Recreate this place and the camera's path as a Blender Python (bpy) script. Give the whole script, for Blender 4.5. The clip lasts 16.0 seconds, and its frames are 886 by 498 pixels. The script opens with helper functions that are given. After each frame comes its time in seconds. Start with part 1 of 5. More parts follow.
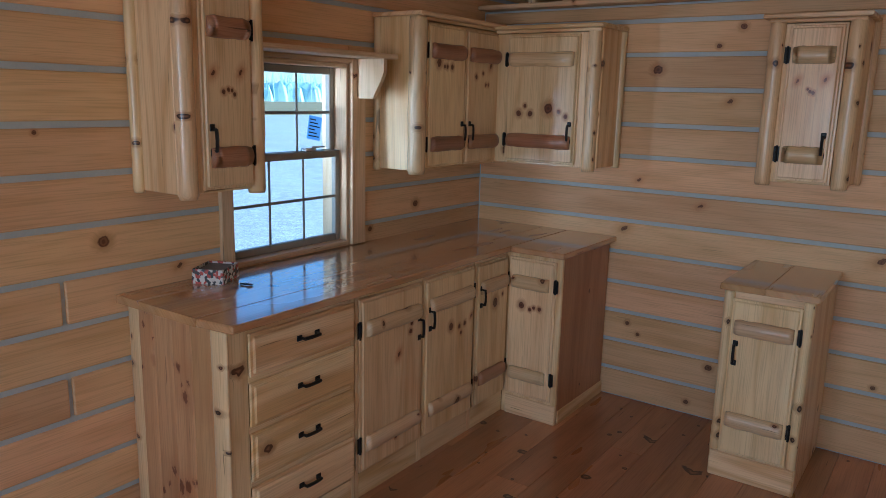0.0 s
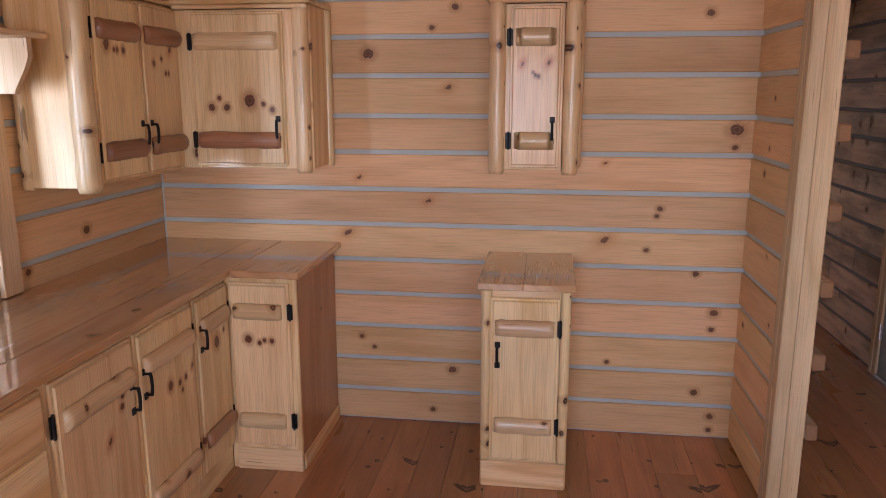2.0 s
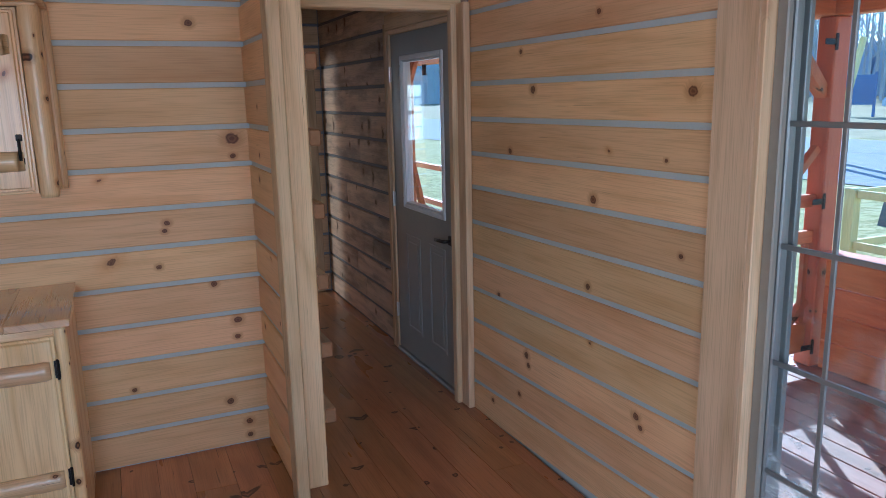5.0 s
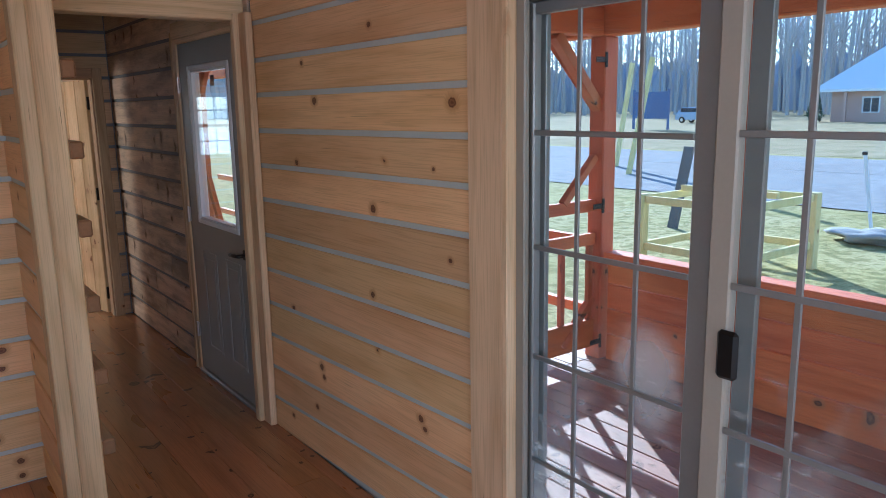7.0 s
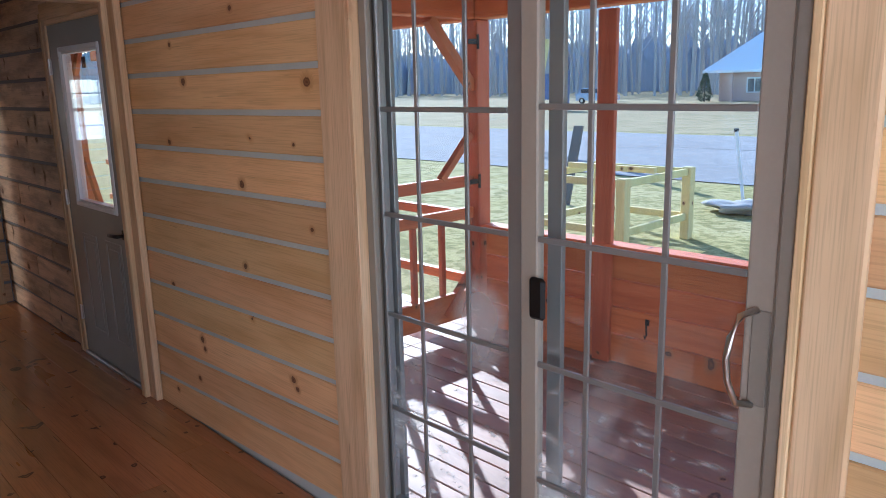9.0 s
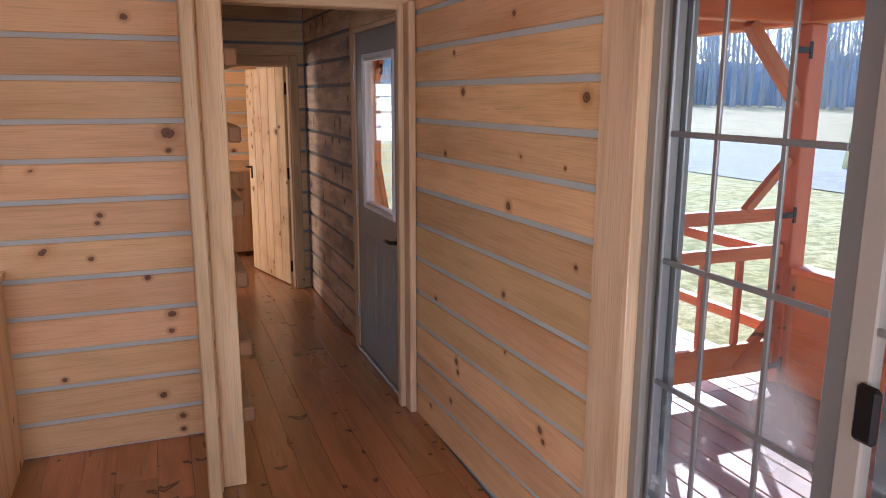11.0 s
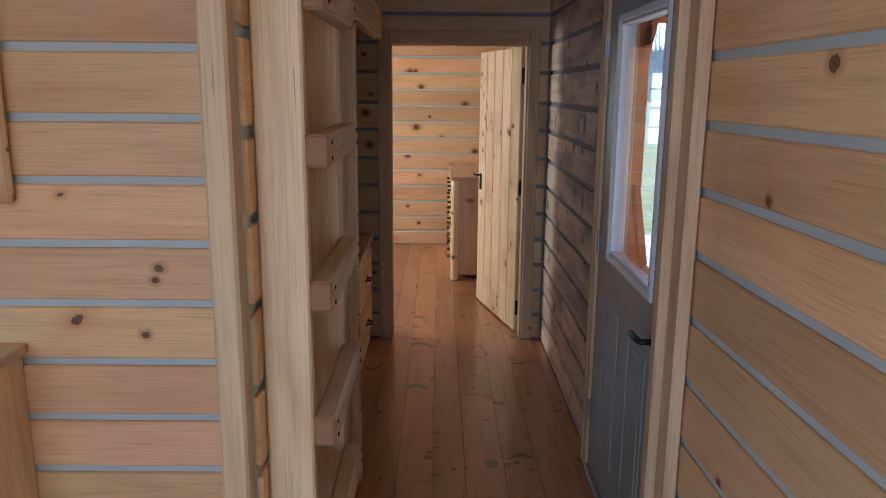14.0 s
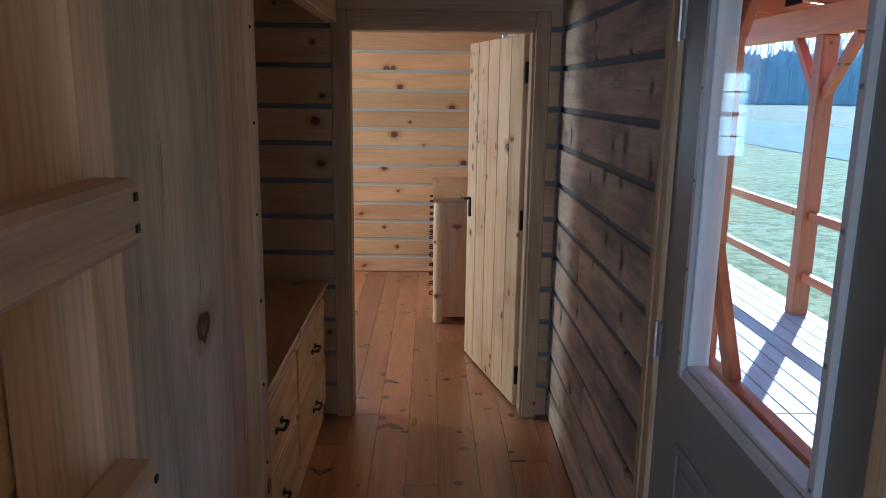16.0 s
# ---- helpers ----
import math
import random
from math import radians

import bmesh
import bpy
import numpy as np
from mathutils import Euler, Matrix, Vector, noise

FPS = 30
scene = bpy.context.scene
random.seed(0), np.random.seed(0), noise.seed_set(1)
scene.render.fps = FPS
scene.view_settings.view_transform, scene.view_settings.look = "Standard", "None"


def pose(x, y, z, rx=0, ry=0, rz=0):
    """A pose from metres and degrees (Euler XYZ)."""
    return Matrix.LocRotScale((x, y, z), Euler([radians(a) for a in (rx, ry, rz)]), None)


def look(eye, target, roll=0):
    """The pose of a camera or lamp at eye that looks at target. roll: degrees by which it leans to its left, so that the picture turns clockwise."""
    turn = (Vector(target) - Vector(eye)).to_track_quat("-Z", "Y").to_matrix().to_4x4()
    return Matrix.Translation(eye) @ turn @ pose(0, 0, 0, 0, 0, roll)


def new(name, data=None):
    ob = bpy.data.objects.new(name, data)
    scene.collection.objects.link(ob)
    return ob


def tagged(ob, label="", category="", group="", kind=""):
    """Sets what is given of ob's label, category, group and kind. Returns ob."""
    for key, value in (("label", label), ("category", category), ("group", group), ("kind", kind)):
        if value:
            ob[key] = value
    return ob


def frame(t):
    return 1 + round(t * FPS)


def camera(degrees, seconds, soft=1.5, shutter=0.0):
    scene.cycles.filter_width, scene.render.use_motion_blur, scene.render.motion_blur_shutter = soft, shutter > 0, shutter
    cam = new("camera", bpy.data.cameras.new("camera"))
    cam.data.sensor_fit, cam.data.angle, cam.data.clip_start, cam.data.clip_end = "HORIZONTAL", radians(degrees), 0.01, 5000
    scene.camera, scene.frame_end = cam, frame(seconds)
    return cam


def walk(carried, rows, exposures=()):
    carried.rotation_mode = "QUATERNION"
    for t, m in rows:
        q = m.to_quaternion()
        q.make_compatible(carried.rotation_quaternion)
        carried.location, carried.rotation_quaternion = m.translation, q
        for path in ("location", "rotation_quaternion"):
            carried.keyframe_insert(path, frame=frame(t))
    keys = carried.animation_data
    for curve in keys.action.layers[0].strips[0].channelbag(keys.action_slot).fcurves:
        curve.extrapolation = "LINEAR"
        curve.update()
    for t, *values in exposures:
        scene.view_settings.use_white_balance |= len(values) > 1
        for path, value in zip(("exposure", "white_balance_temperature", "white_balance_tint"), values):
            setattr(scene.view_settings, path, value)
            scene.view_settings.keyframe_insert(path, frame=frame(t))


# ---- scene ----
cam = camera(61.7, 16.0, 0.8)
PATH = [
    (0, (0.153, 0.097, 1.669), (-0.977, 1.697, 1.268), 1.4),
    (0.5, (0.051, 0.253, 1.654), (-0.906, 1.966, 1.266), 0.7),
    (1, (-0.041, 0.454, 1.663), (-0.805, 2.26, 1.273), -0.2),
    (1.5, (-0.228, 0.507, 1.656), (-0.723, 2.403, 1.258), -0.2),
    (2, (-0.412, 0.475, 1.66), (-0.678, 2.413, 1.246), 0.0),
    (2.5, (-0.447, 0.471, 1.664), (-0.533, 2.425, 1.247), -0.2),
    (3, (-0.396, 0.473, 1.664), (-0.295, 2.428, 1.255), -0.6),
    (3.5, (-0.309, 0.482, 1.675), (0.011, 2.413, 1.264), -1.1),
    (4, (-0.207, 0.478, 1.68), (0.298, 2.368, 1.265), -1.3),
    (4.2, (-0.175, 0.474, 1.674), (0.395, 2.346, 1.262), -1.4),
    (6.3, (0.033, 0.413, 1.658), (1.09, 2.068, 1.274), -0.8),
    (6.5, (0.051, 0.388, 1.653), (1.141, 2.021, 1.276), -0.9),
    (7, (0.089, 0.349, 1.652), (1.266, 1.921, 1.273), -1.0),
    (7.5, (0.086, 0.277, 1.656), (1.345, 1.78, 1.265), -1.2),
    (8, (0.028, 0.155, 1.646), (1.381, 1.571, 1.236), -1.2),
    (8.2, (0.022, 0.098, 1.643), (1.402, 1.485, 1.227), -1.3),
    (10.3, (0.283, 0.035, 1.635), (1.349, 1.669, 1.193), -0.4),
    (10.5, (0.303, 0.126, 1.644), (1.279, 1.817, 1.211), -0.1),
    (11, (0.371, 0.331, 1.666), (1.08, 2.157, 1.261), 0.2),
    (11.5, (0.5, 0.564, 1.664), (0.921, 2.481, 1.278), 0.4),
    (12, (0.612, 0.789, 1.664), (0.868, 2.735, 1.284), 0.6),
    (12.5, (0.656, 1.057, 1.658), (0.818, 3.014, 1.279), 0.8),
    (13, (0.72, 1.347, 1.652), (0.785, 3.308, 1.267), 0.7),
    (13.5, (0.85, 1.655, 1.641), (0.842, 3.613, 1.236), 0.4),
    (14, (0.914, 1.943, 1.633), (0.925, 3.898, 1.211), 0.5),
    (14.5, (0.893, 2.261, 1.631), (0.931, 4.213, 1.2), 0.6),
    (15, (0.904, 2.548, 1.619), (0.898, 4.504, 1.202), 0.4),
    (15.5, (0.961, 2.854, 1.646), (0.913, 4.807, 1.219), 0.5),
    (16, (0.984, 3.154, 1.633), (1.022, 5.109, 1.213), 0.8),
]
EXPOSURES = [
    (0.0, 0.95, 4460, 1), (1.0, 1.25, 4600, 10), (1.5, 1.35, 4790, 13), (2.0, 1.65, 5120, 17), (2.8, 1.65, 4930, 14), (4.0, 1.6, 4370, 3), (6.5, 1.2, 4650, 5), (7.5, 1.2, 4880, 9), (8.2, 1.2, 5020, 11),
    (10.5, 1.4, 5120, 15), (11.5, 1.7, 5440, 20), (12.2, 1.65, 5390, 20), (13.0, 1.65, 4680, 6), (14.0, 1.6, 4420, 2), (15.0, 1.45, 4180, -2), (16.0, 1.3, 4090, 0),
]
walk(cam, [(t, look(eye, target, roll)) for t, eye, target, roll in PATH], EXPOSURES)

# ---- world, sun, large lights ----
SUN_EL, SUN_AZ = 20.0, 33.0   # height of the sun; its bearing from +y towards +x
world = bpy.data.worlds.new("sky")
scene.world = world
world.use_nodes = True
wn = world.node_tree.nodes
sky = wn.new("ShaderNodeTexSky")
sky.sky_type, sky.sun_disc = "NISHITA", False
sky.sun_elevation, sky.sun_rotation = radians(SUN_EL), radians(SUN_AZ)
sky.air_density, sky.dust_density, sky.ozone_density = 1.0, 0.4, 2.5
world.node_tree.links.new(sky.outputs[0], wn["Background"].inputs[0])
wn["Background"].inputs[1].default_value = 0.15

sun_data = bpy.data.lights.new("sun", "SUN")
sun_data.energy, sun_data.angle, sun_data.color = 5.0, radians(0.5), (1.0, 0.93, 0.82)
sun = new("sun", sun_data)
sun.matrix_world = pose(0, 0, 20) @ Vector((-math.sin(radians(SUN_AZ)) * math.cos(radians(SUN_EL)), -math.cos(radians(SUN_AZ)) * math.cos(radians(SUN_EL)),
                                           -math.sin(radians(SUN_EL)))).to_track_quat("-Z", "Y").to_matrix().to_4x4()


def window_light(eye, target, width, height, watts, color=(0.95, 0.97, 1.0), spread=180):
    """Added area lamp standing in for daylight, mostly in the outer wall's openings."""
    lamp = bpy.data.lights.new("window_light", "AREA")
    lamp.shape, lamp.size, lamp.size_y, lamp.energy, lamp.color = "RECTANGLE", width, height, watts, color
    lamp.spread = radians(spread)
    ob = new("window_light", lamp)
    ob.matrix_world = look(eye, target)
    return ob


# two fill lamps in rear openings that are assumed, not seen
window_light((-0.9, -2.58, 1.45), (-0.9, 5, 1.25), 1.1, 1.0, 6.5, (1.0, 0.94, 0.88), 110)
window_light((0.9, -2.58, 1.45), (0.9, 5, 1.25), 1.1, 1.0, 3.5, (1.0, 0.94, 0.88), 110)
window_light((-0.27, 9.90, 1.45), (-0.27, 5, 1.2), 0.72, 0.76, 2.2, (1.0, 0.92, 0.78))
# warm fill for the bedroom, from an opening assumed in its left wall
window_light((-2.38, 8.3, 1.45), (5, 8.3, 1.0), 0.74, 0.9, 28, (1.0, 0.80, 0.56))
# fill from an unseen opening assumed in the left wall, behind the visitor
window_light((-2.38, -1.3, 1.45), (5, 0.2, 1.3), 0.9, 1.0, 14, (1.0, 0.95, 0.90), 110)
# added outside, beside the kitchen window, to brighten the wall cabinet's side panel
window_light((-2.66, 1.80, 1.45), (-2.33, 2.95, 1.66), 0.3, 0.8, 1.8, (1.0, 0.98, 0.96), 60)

# ---- small building helpers ----
OFF, MESHES = {}, {}


def thing(name, loc, label, category, group="", kind=""):
    ob = new(name)
    ob.empty_display_size = 0.1
    ob.location = loc
    OFF[ob] = Vector(loc)
    return tagged(ob, label, category, group, kind)


def part(name, bm, material, parent, label="", loc=(0, 0, 0), smooth=False, key=None):
    """One mesh object under a thing or a part; loc is in the frame in which the thing is built."""
    if key is not None and key in MESHES:
        mesh = MESHES[key]
    else:
        mesh = bpy.data.meshes.new(name)
        bm.to_mesh(mesh)
        bm.free()
        mesh.materials.append(material)
        if smooth:
            mesh.shade_smooth()
        if key is not None:
            MESHES[key] = mesh
    ob = new(name, mesh)
    ob.parent = parent
    ob.location = Vector(loc) - OFF.get(parent, Vector())
    OFF[ob] = Vector(loc)
    return tagged(ob, label)


def structure(name, bm, material, label="", loc=(0, 0, 0)):
    ob = part(name, bm, material, None, label, loc)
    return tagged(ob, kind="structure")


def box(sx, sy, sz, bevel=0.0, at=(0, 0, 0), bm=None):
    """A box of that size round a point, its edges bevelled."""
    own = bmesh.new()
    bmesh.ops.create_cube(own, size=1.0)
    bmesh.ops.scale(own, vec=(sx, sy, sz), verts=own.verts)
    if bevel:
        bmesh.ops.bevel(own, geom=own.edges[:], offset=min(bevel, 0.45 * min(sx, sy, sz)), segments=1, affect="EDGES", profile=0.5)
    bmesh.ops.translate(own, vec=at, verts=own.verts)
    return own if bm is None else join(bm, own)


def join(bm, own):
    mesh = bpy.data.meshes.new("joined")
    own.to_mesh(mesh)
    own.free()
    bm.from_mesh(mesh)
    bpy.data.meshes.remove(mesh)
    return bm


def span(lo, hi, bevel=0.0, bm=None):
    """A box from its lowest to its highest corner, in place."""
    size = [b - a for a, b in zip(lo, hi)]
    return box(*size, bevel, [(a + b) / 2 for a, b in zip(lo, hi)], bm)


def piece(name, lo, hi, material, parent, label="", bevel=0.003):
    """A board, panel or bar from lo to hi as a mesh of its own, centred on its own origin."""
    size = tuple(round(b - a, 4) for a, b in zip(lo, hi))
    key = (size, bevel, material.name)
    bm = None if key in MESHES else box(*size, bevel)
    return part(name, bm, material, parent, label, [(a + b) / 2 for a, b in zip(lo, hi)], key=key)


def log(length, r, axis="z", half=False, segs=14, seed=0, cap=0.10):
    """A peeled pole along an axis, slightly uneven, with rounded ends; half: the flat side lies on y = 0, the round one towards -y."""
    rng = random.Random(seed)
    bm = bmesh.new()
    n = 9
    rings = []
    a0, a1 = (math.pi, 2 * math.pi) if half else (0, 2 * math.pi)
    count = segs + 1 if half else segs
    stations = [(-0.5, 1 - cap)] + [(-0.5 + min(0.3, r * 0.5 / length), 1)] + [(-0.5 + (i + 1) / (n + 1), 1) for i in range(n)] + [(0.5 - min(0.3, r * 0.5 / length), 1)] + [(0.5, 1 - cap)]
    for s, f in stations:
        k = f * (1 + rng.uniform(-0.035, 0.035))
        dx, dy = rng.uniform(-0.03, 0.03) * r, 0 if half else rng.uniform(-0.03, 0.03) * r
        ring = []
        for i in range(count):
            a = a0 + (a1 - a0) * i / segs
            ring.append(bm.verts.new((r * k * math.cos(a) + dx, r * k * math.sin(a) + dy, s * length)))
        rings.append(ring)
    for p, q in zip(rings, rings[1:]):
        for i in range(count - 1 if half else count):
            j = (i + 1) % count
            bm.faces.new((p[i], p[j], q[j], q[i]))
        if half:
            bm.faces.new((p[-1], p[0], q[0], q[-1]))
    bm.faces.new(rings[0][::-1])
    bm.faces.new(rings[-1])
    if axis == "x":
        bmesh.ops.rotate(bm, cent=(0, 0, 0), matrix=Euler((0, radians(90), 0)).to_matrix(), verts=bm.verts)
    elif axis == "y":
        bmesh.ops.rotate(bm, cent=(0, 0, 0), matrix=Euler((radians(90), 0, 0)).to_matrix(), verts=bm.verts)
    bmesh.ops.recalc_face_normals(bm, faces=bm.faces)
    return bm


def strut(a, b, w, d, bevel=0.004, bm=None):
    """A squared timber from a to b."""
    a, b = Vector(a), Vector(b)
    own = box(w, d, (b - a).length, bevel)
    m = Matrix.Translation((a + b) / 2) @ (b - a).to_track_quat("Z", "Y").to_matrix().to_4x4()
    bmesh.ops.transform(own, matrix=m, verts=own.verts)
    return own if bm is None else join(bm, own)


def tube(points, r, segs=8):
    """A round bar bent through points."""
    bm = bmesh.new()
    pts = [Vector(p) for p in points]
    rings = []
    for i, p in enumerate(pts):
        way = (pts[min(i + 1, len(pts) - 1)] - pts[max(i - 1, 0)]).normalized()
        side = way.orthogonal() if abs(way.z) > 0.95 else way.cross(Vector((0, 0, 1)))
        side.normalize()
        up = side.cross(way).normalized()
        rings.append([bm.verts.new(p + r * (math.cos(t) * side + math.sin(t) * up)) for t in (2 * math.pi * k / segs for k in range(segs))])
    for p, q in zip(rings, rings[1:]):
        for i in range(segs):
            bm.faces.new((p[i], p[(i + 1) % segs], q[(i + 1) % segs], q[i]))
    bm.faces.new(rings[0][::-1])
    bm.faces.new(rings[-1])
    bmesh.ops.recalc_face_normals(bm, faces=bm.faces)
    return bm


# ---- materials ----
class Net:
    """Short hand for building a node material."""

    def __init__(self, name):
        self.mat = bpy.data.materials.new(name)
        self.mat.use_nodes = True
        self.tree = self.mat.node_tree
        self.bsdf = self.tree.nodes["Principled BSDF"]

    def node(self, kind, **sets):
        n = self.tree.nodes.new(kind)
        for k, v in sets.items():
            setattr(n, k, v)
        return n

    def put(self, socket, value):
        if hasattr(value, "is_output"):
            self.tree.links.new(value, socket)
        else:
            socket.default_value = value

    def math(self, op, a, b=0.0, c=0.0):
        n = self.node("ShaderNodeMath", operation=op)
        for s, v in zip(n.inputs, (a, b, c)):
            self.put(s, v)
        return n.outputs[0]

    def xyz(self, x, y, z):
        n = self.node("ShaderNodeCombineXYZ")
        for s, v in zip(n.inputs, (x, y, z)):
            self.put(s, v)
        return n.outputs[0]

    def noise(self, vector, scale=1.0, detail=2.0, rough=0.5):
        n = self.node("ShaderNodeTexNoise")
        self.put(n.inputs["Vector"], vector)
        n.inputs["Scale"].default_value, n.inputs["Detail"].default_value, n.inputs["Roughness"].default_value = scale, detail, rough
        return n.outputs[0]

    def smooth(self, v, a, b, to=(0.0, 1.0)):
        n = self.node("ShaderNodeMapRange", interpolation_type="SMOOTHSTEP")
        for s, x in zip(n.inputs, (v, a, b, *to)):
            self.put(s, x)
        return n.outputs[0]

    def mix(self, f, a, b, how="MIX"):
        n = self.node("ShaderNodeMix", data_type="RGBA", blend_type=how)
        self.put(n.inputs[0], f)
        for s, v in ((n.inputs[6], a), (n.inputs[7], b)):
            self.put(s, v if hasattr(v, "is_output") else (*v, 1.0))
        return n.outputs[2]

    def bump(self, height, strength=0.2, distance=0.002):
        n = self.node("ShaderNodeBump")
        n.inputs["Strength"].default_value, n.inputs["Distance"].default_value = strength, distance
        self.put(n.inputs["Height"], height)
        self.put(self.bsdf.inputs["Normal"], n.outputs[0])

    def local(self):
        t = self.node("ShaderNodeTexCoord")
        s = self.node("ShaderNodeSeparateXYZ")
        self.put(s.inputs[0], t.outputs["Object"])
        return t.outputs["Object"], s.outputs

    def rand(self):
        return self.node("ShaderNodeObjectInfo").outputs["Random"]


def pine(name, axis, light, dark, knots=0.35, rough=0.5, rings=0.5, knot=(0.10, 0.035, 0.015), halo=(0.40, 0.19, 0.08), grey=0.0, tone=0.16, big=1.0, coat=0.0, cluster=0.0, wing=0.3, marks=0, across=2, checks=0.75, bat=False, fine=0.33):
    """Knotty softwood, its grain along an axis of the object. marks: so many knots are read from the object's own properties; across: the axis in which they
    lie beside the grain; bat: long knots spread across the plank like wings, as in a floor."""
    n = Net(name)
    at_object, p = n.local()
    r = n.rand()
    i = "xyz".index(axis)
    g = p[i]
    c = n.math("ADD", p[(i + 1) % 3], p[(i + 2) % 3])
    r53, r17 = n.math("MULTIPLY", r, 53.0), n.math("MULTIPLY", r, 171.0)
    v = n.node("ShaderNodeTexVoronoi", feature="F1", voronoi_dimensions="2D")
    wob = n.math("MULTIPLY", n.noise(n.xyz(n.math("MULTIPLY", g, 40.0), n.math("MULTIPLY", c, 50.0), r17), 1.0, 1.0), 0.09)
    n.put(v.inputs["Vector"], n.xyz(n.math("ADD", n.math("MULTIPLY_ADD", g, 4.2 / big, r53), wob), n.math("ADD", n.math("MULTIPLY_ADD", c, 6.0 / big, r17), wob), r53))
    v.inputs["Scale"].default_value = 1.0
    cell = n.node("ShaderNodeSeparateColor")
    n.put(cell.inputs[0], v.outputs["Color"])
    have = n.math("LESS_THAN", cell.outputs[0], knots)
    size = n.math("MULTIPLY_ADD", n.math("POWER", cell.outputs[1], 2.0), 0.085, 0.035)
    off = n.node("ShaderNodeVectorMath", operation="SUBTRACT")
    n.tree.links.new(v.inputs["Vector"].links[0].from_socket, off.inputs[0])
    n.put(off.inputs[1], v.outputs["Position"])
    away = n.node("ShaderNodeSeparateXYZ")
    n.put(away.inputs[0], off.outputs[0])
    spike = n.math("POWER", cell.outputs[2], 2.5)          # some knots are cut along and spread into two wings
    w = n.math("MULTIPLY", away.outputs[1], 0.7)
    u = n.math("MULTIPLY_ADD", n.math("ABSOLUTE", w), n.math("MULTIPLY", spike, -wing), away.outputs[0])
    w = n.math("DIVIDE", w, n.math("MULTIPLY_ADD", spike, 1.0 + 1.5 * wing, 0.8))
    d = n.math("SQRT", n.math("ADD", n.math("MULTIPLY", u, u), n.math("MULTIPLY", w, w)))
    core = n.math("MULTIPLY", have, n.smooth(d, size, n.math("MULTIPLY", size, 0.72)))
    ring = n.math("MULTIPLY", have, n.smooth(d, n.math("MULTIPLY", size, 2.3), size))
    heart = n.math("MULTIPLY", have, n.smooth(d, n.math("MULTIPLY", size, 0.5), n.math("MULTIPLY", size, 0.1)))
    wave = n.math("MULTIPLY", n.math("SUBTRACT", n.noise(at_object, 55.0, 2.0), 0.5), 1.1)
    smear = 0.0
    for j in range(marks):
        prop = n.node("ShaderNodeAttribute", attribute_type="OBJECT", attribute_name=f"knot_{j}")
        at = n.node("ShaderNodeSeparateXYZ")
        n.put(at.inputs[0], prop.outputs["Vector"])
        s = n.math("MAXIMUM", n.math("ABSOLUTE", at.outputs[2]), 0.001)
        there = n.math("GREATER_THAN", s, 0.002)
        long = n.math("LESS_THAN", at.outputs[2], 0.0)
        du, dv = n.math("DIVIDE", n.math("SUBTRACT", g, at.outputs[0]), s), n.math("DIVIDE", n.math("SUBTRACT", p[across], at.outputs[1]), s)
        if bat:
            lu = n.math("MULTIPLY", n.math("MULTIPLY_ADD", n.math("ABSOLUTE", dv), 0.55, n.math("SUBTRACT", du, 0.3)), 1.9)
            lv = n.math("MULTIPLY", dv, 0.68)
        else:
            lu = n.math("MULTIPLY", n.math("MULTIPLY_ADD", dv, 0.6, du), 0.75)
            lv = n.math("MULTIPLY", n.math("MULTIPLY_ADD", du, -0.5, dv), 1.3)
        pick = lambda a, b: n.math("MULTIPLY_ADD", long, n.math("SUBTRACT", b, a), a)
        u, w = n.math("ADD", pick(n.math("MULTIPLY", du, 0.85), lu), n.math("MULTIPLY", wave, 0.5)), n.math("ADD", pick(dv, lv), n.math("MULTIPLY", wave, 0.7))
        d = n.math("SQRT", n.math("ADD", n.math("MULTIPLY", u, u), n.math("MULTIPLY", w, w)))
        small = d if bat else n.math("MULTIPLY", d, n.math("MULTIPLY_ADD", long, 1.4, 1.0))
        one = n.math("MULTIPLY", there, n.smooth(small, 1.0, 0.72))
        rim = n.math("MULTIPLY", there, n.math("MULTIPLY", n.smooth(small, 2.3, 0.9), n.math("MULTIPLY_ADD", long, -0.3, 1.0)))
        smear = n.math("MAXIMUM", smear, n.math("MULTIPLY", n.math("MULTIPLY", there, long), n.smooth(d, 2.0, 0.3)))
        eye = n.math("MULTIPLY", there, n.smooth(n.math("ABSOLUTE", n.math("SUBTRACT", small, 0.45)), 0.22, 0.05))
        core, ring, heart = n.math("MAXIMUM", core, one), n.math("MAXIMUM", ring, rim), n.math("MAXIMUM", heart, n.math("MULTIPLY", eye, 0.5))
    bent = n.math("MULTIPLY_ADD", ring, 0.02, c)
    plain = n.noise(n.xyz(n.math("MULTIPLY_ADD", g, 0.55, r53), n.math("MULTIPLY", bent, 6.0), r17), 1.0, 1.5)
    lines = n.math("POWER", n.math("PINGPONG", n.math("MULTIPLY", plain, 11.0), 1.0), 1.6)
    fibre = n.noise(n.xyz(n.math("MULTIPLY_ADD", g, 5.0, r17), n.math("MULTIPLY", bent, 210.0), r53), 1.0, 2.0)
    blot = n.noise(n.xyz(n.math("MULTIPLY_ADD", g, 1.3, r17), n.math("MULTIPLY", c, 5.0), r53), 1.0, 3.0)
    f = n.math("ADD", n.math("MULTIPLY", lines, rings), n.math("MULTIPLY", n.math("SUBTRACT", blot, 0.4), 1.5))
    col = n.mix(n.smooth(f, 0.0, 1.0), light, dark)
    col = n.mix(n.math("MULTIPLY", n.smooth(fibre, 0.42, 0.72), fine), col, [0.6 * x for x in dark])
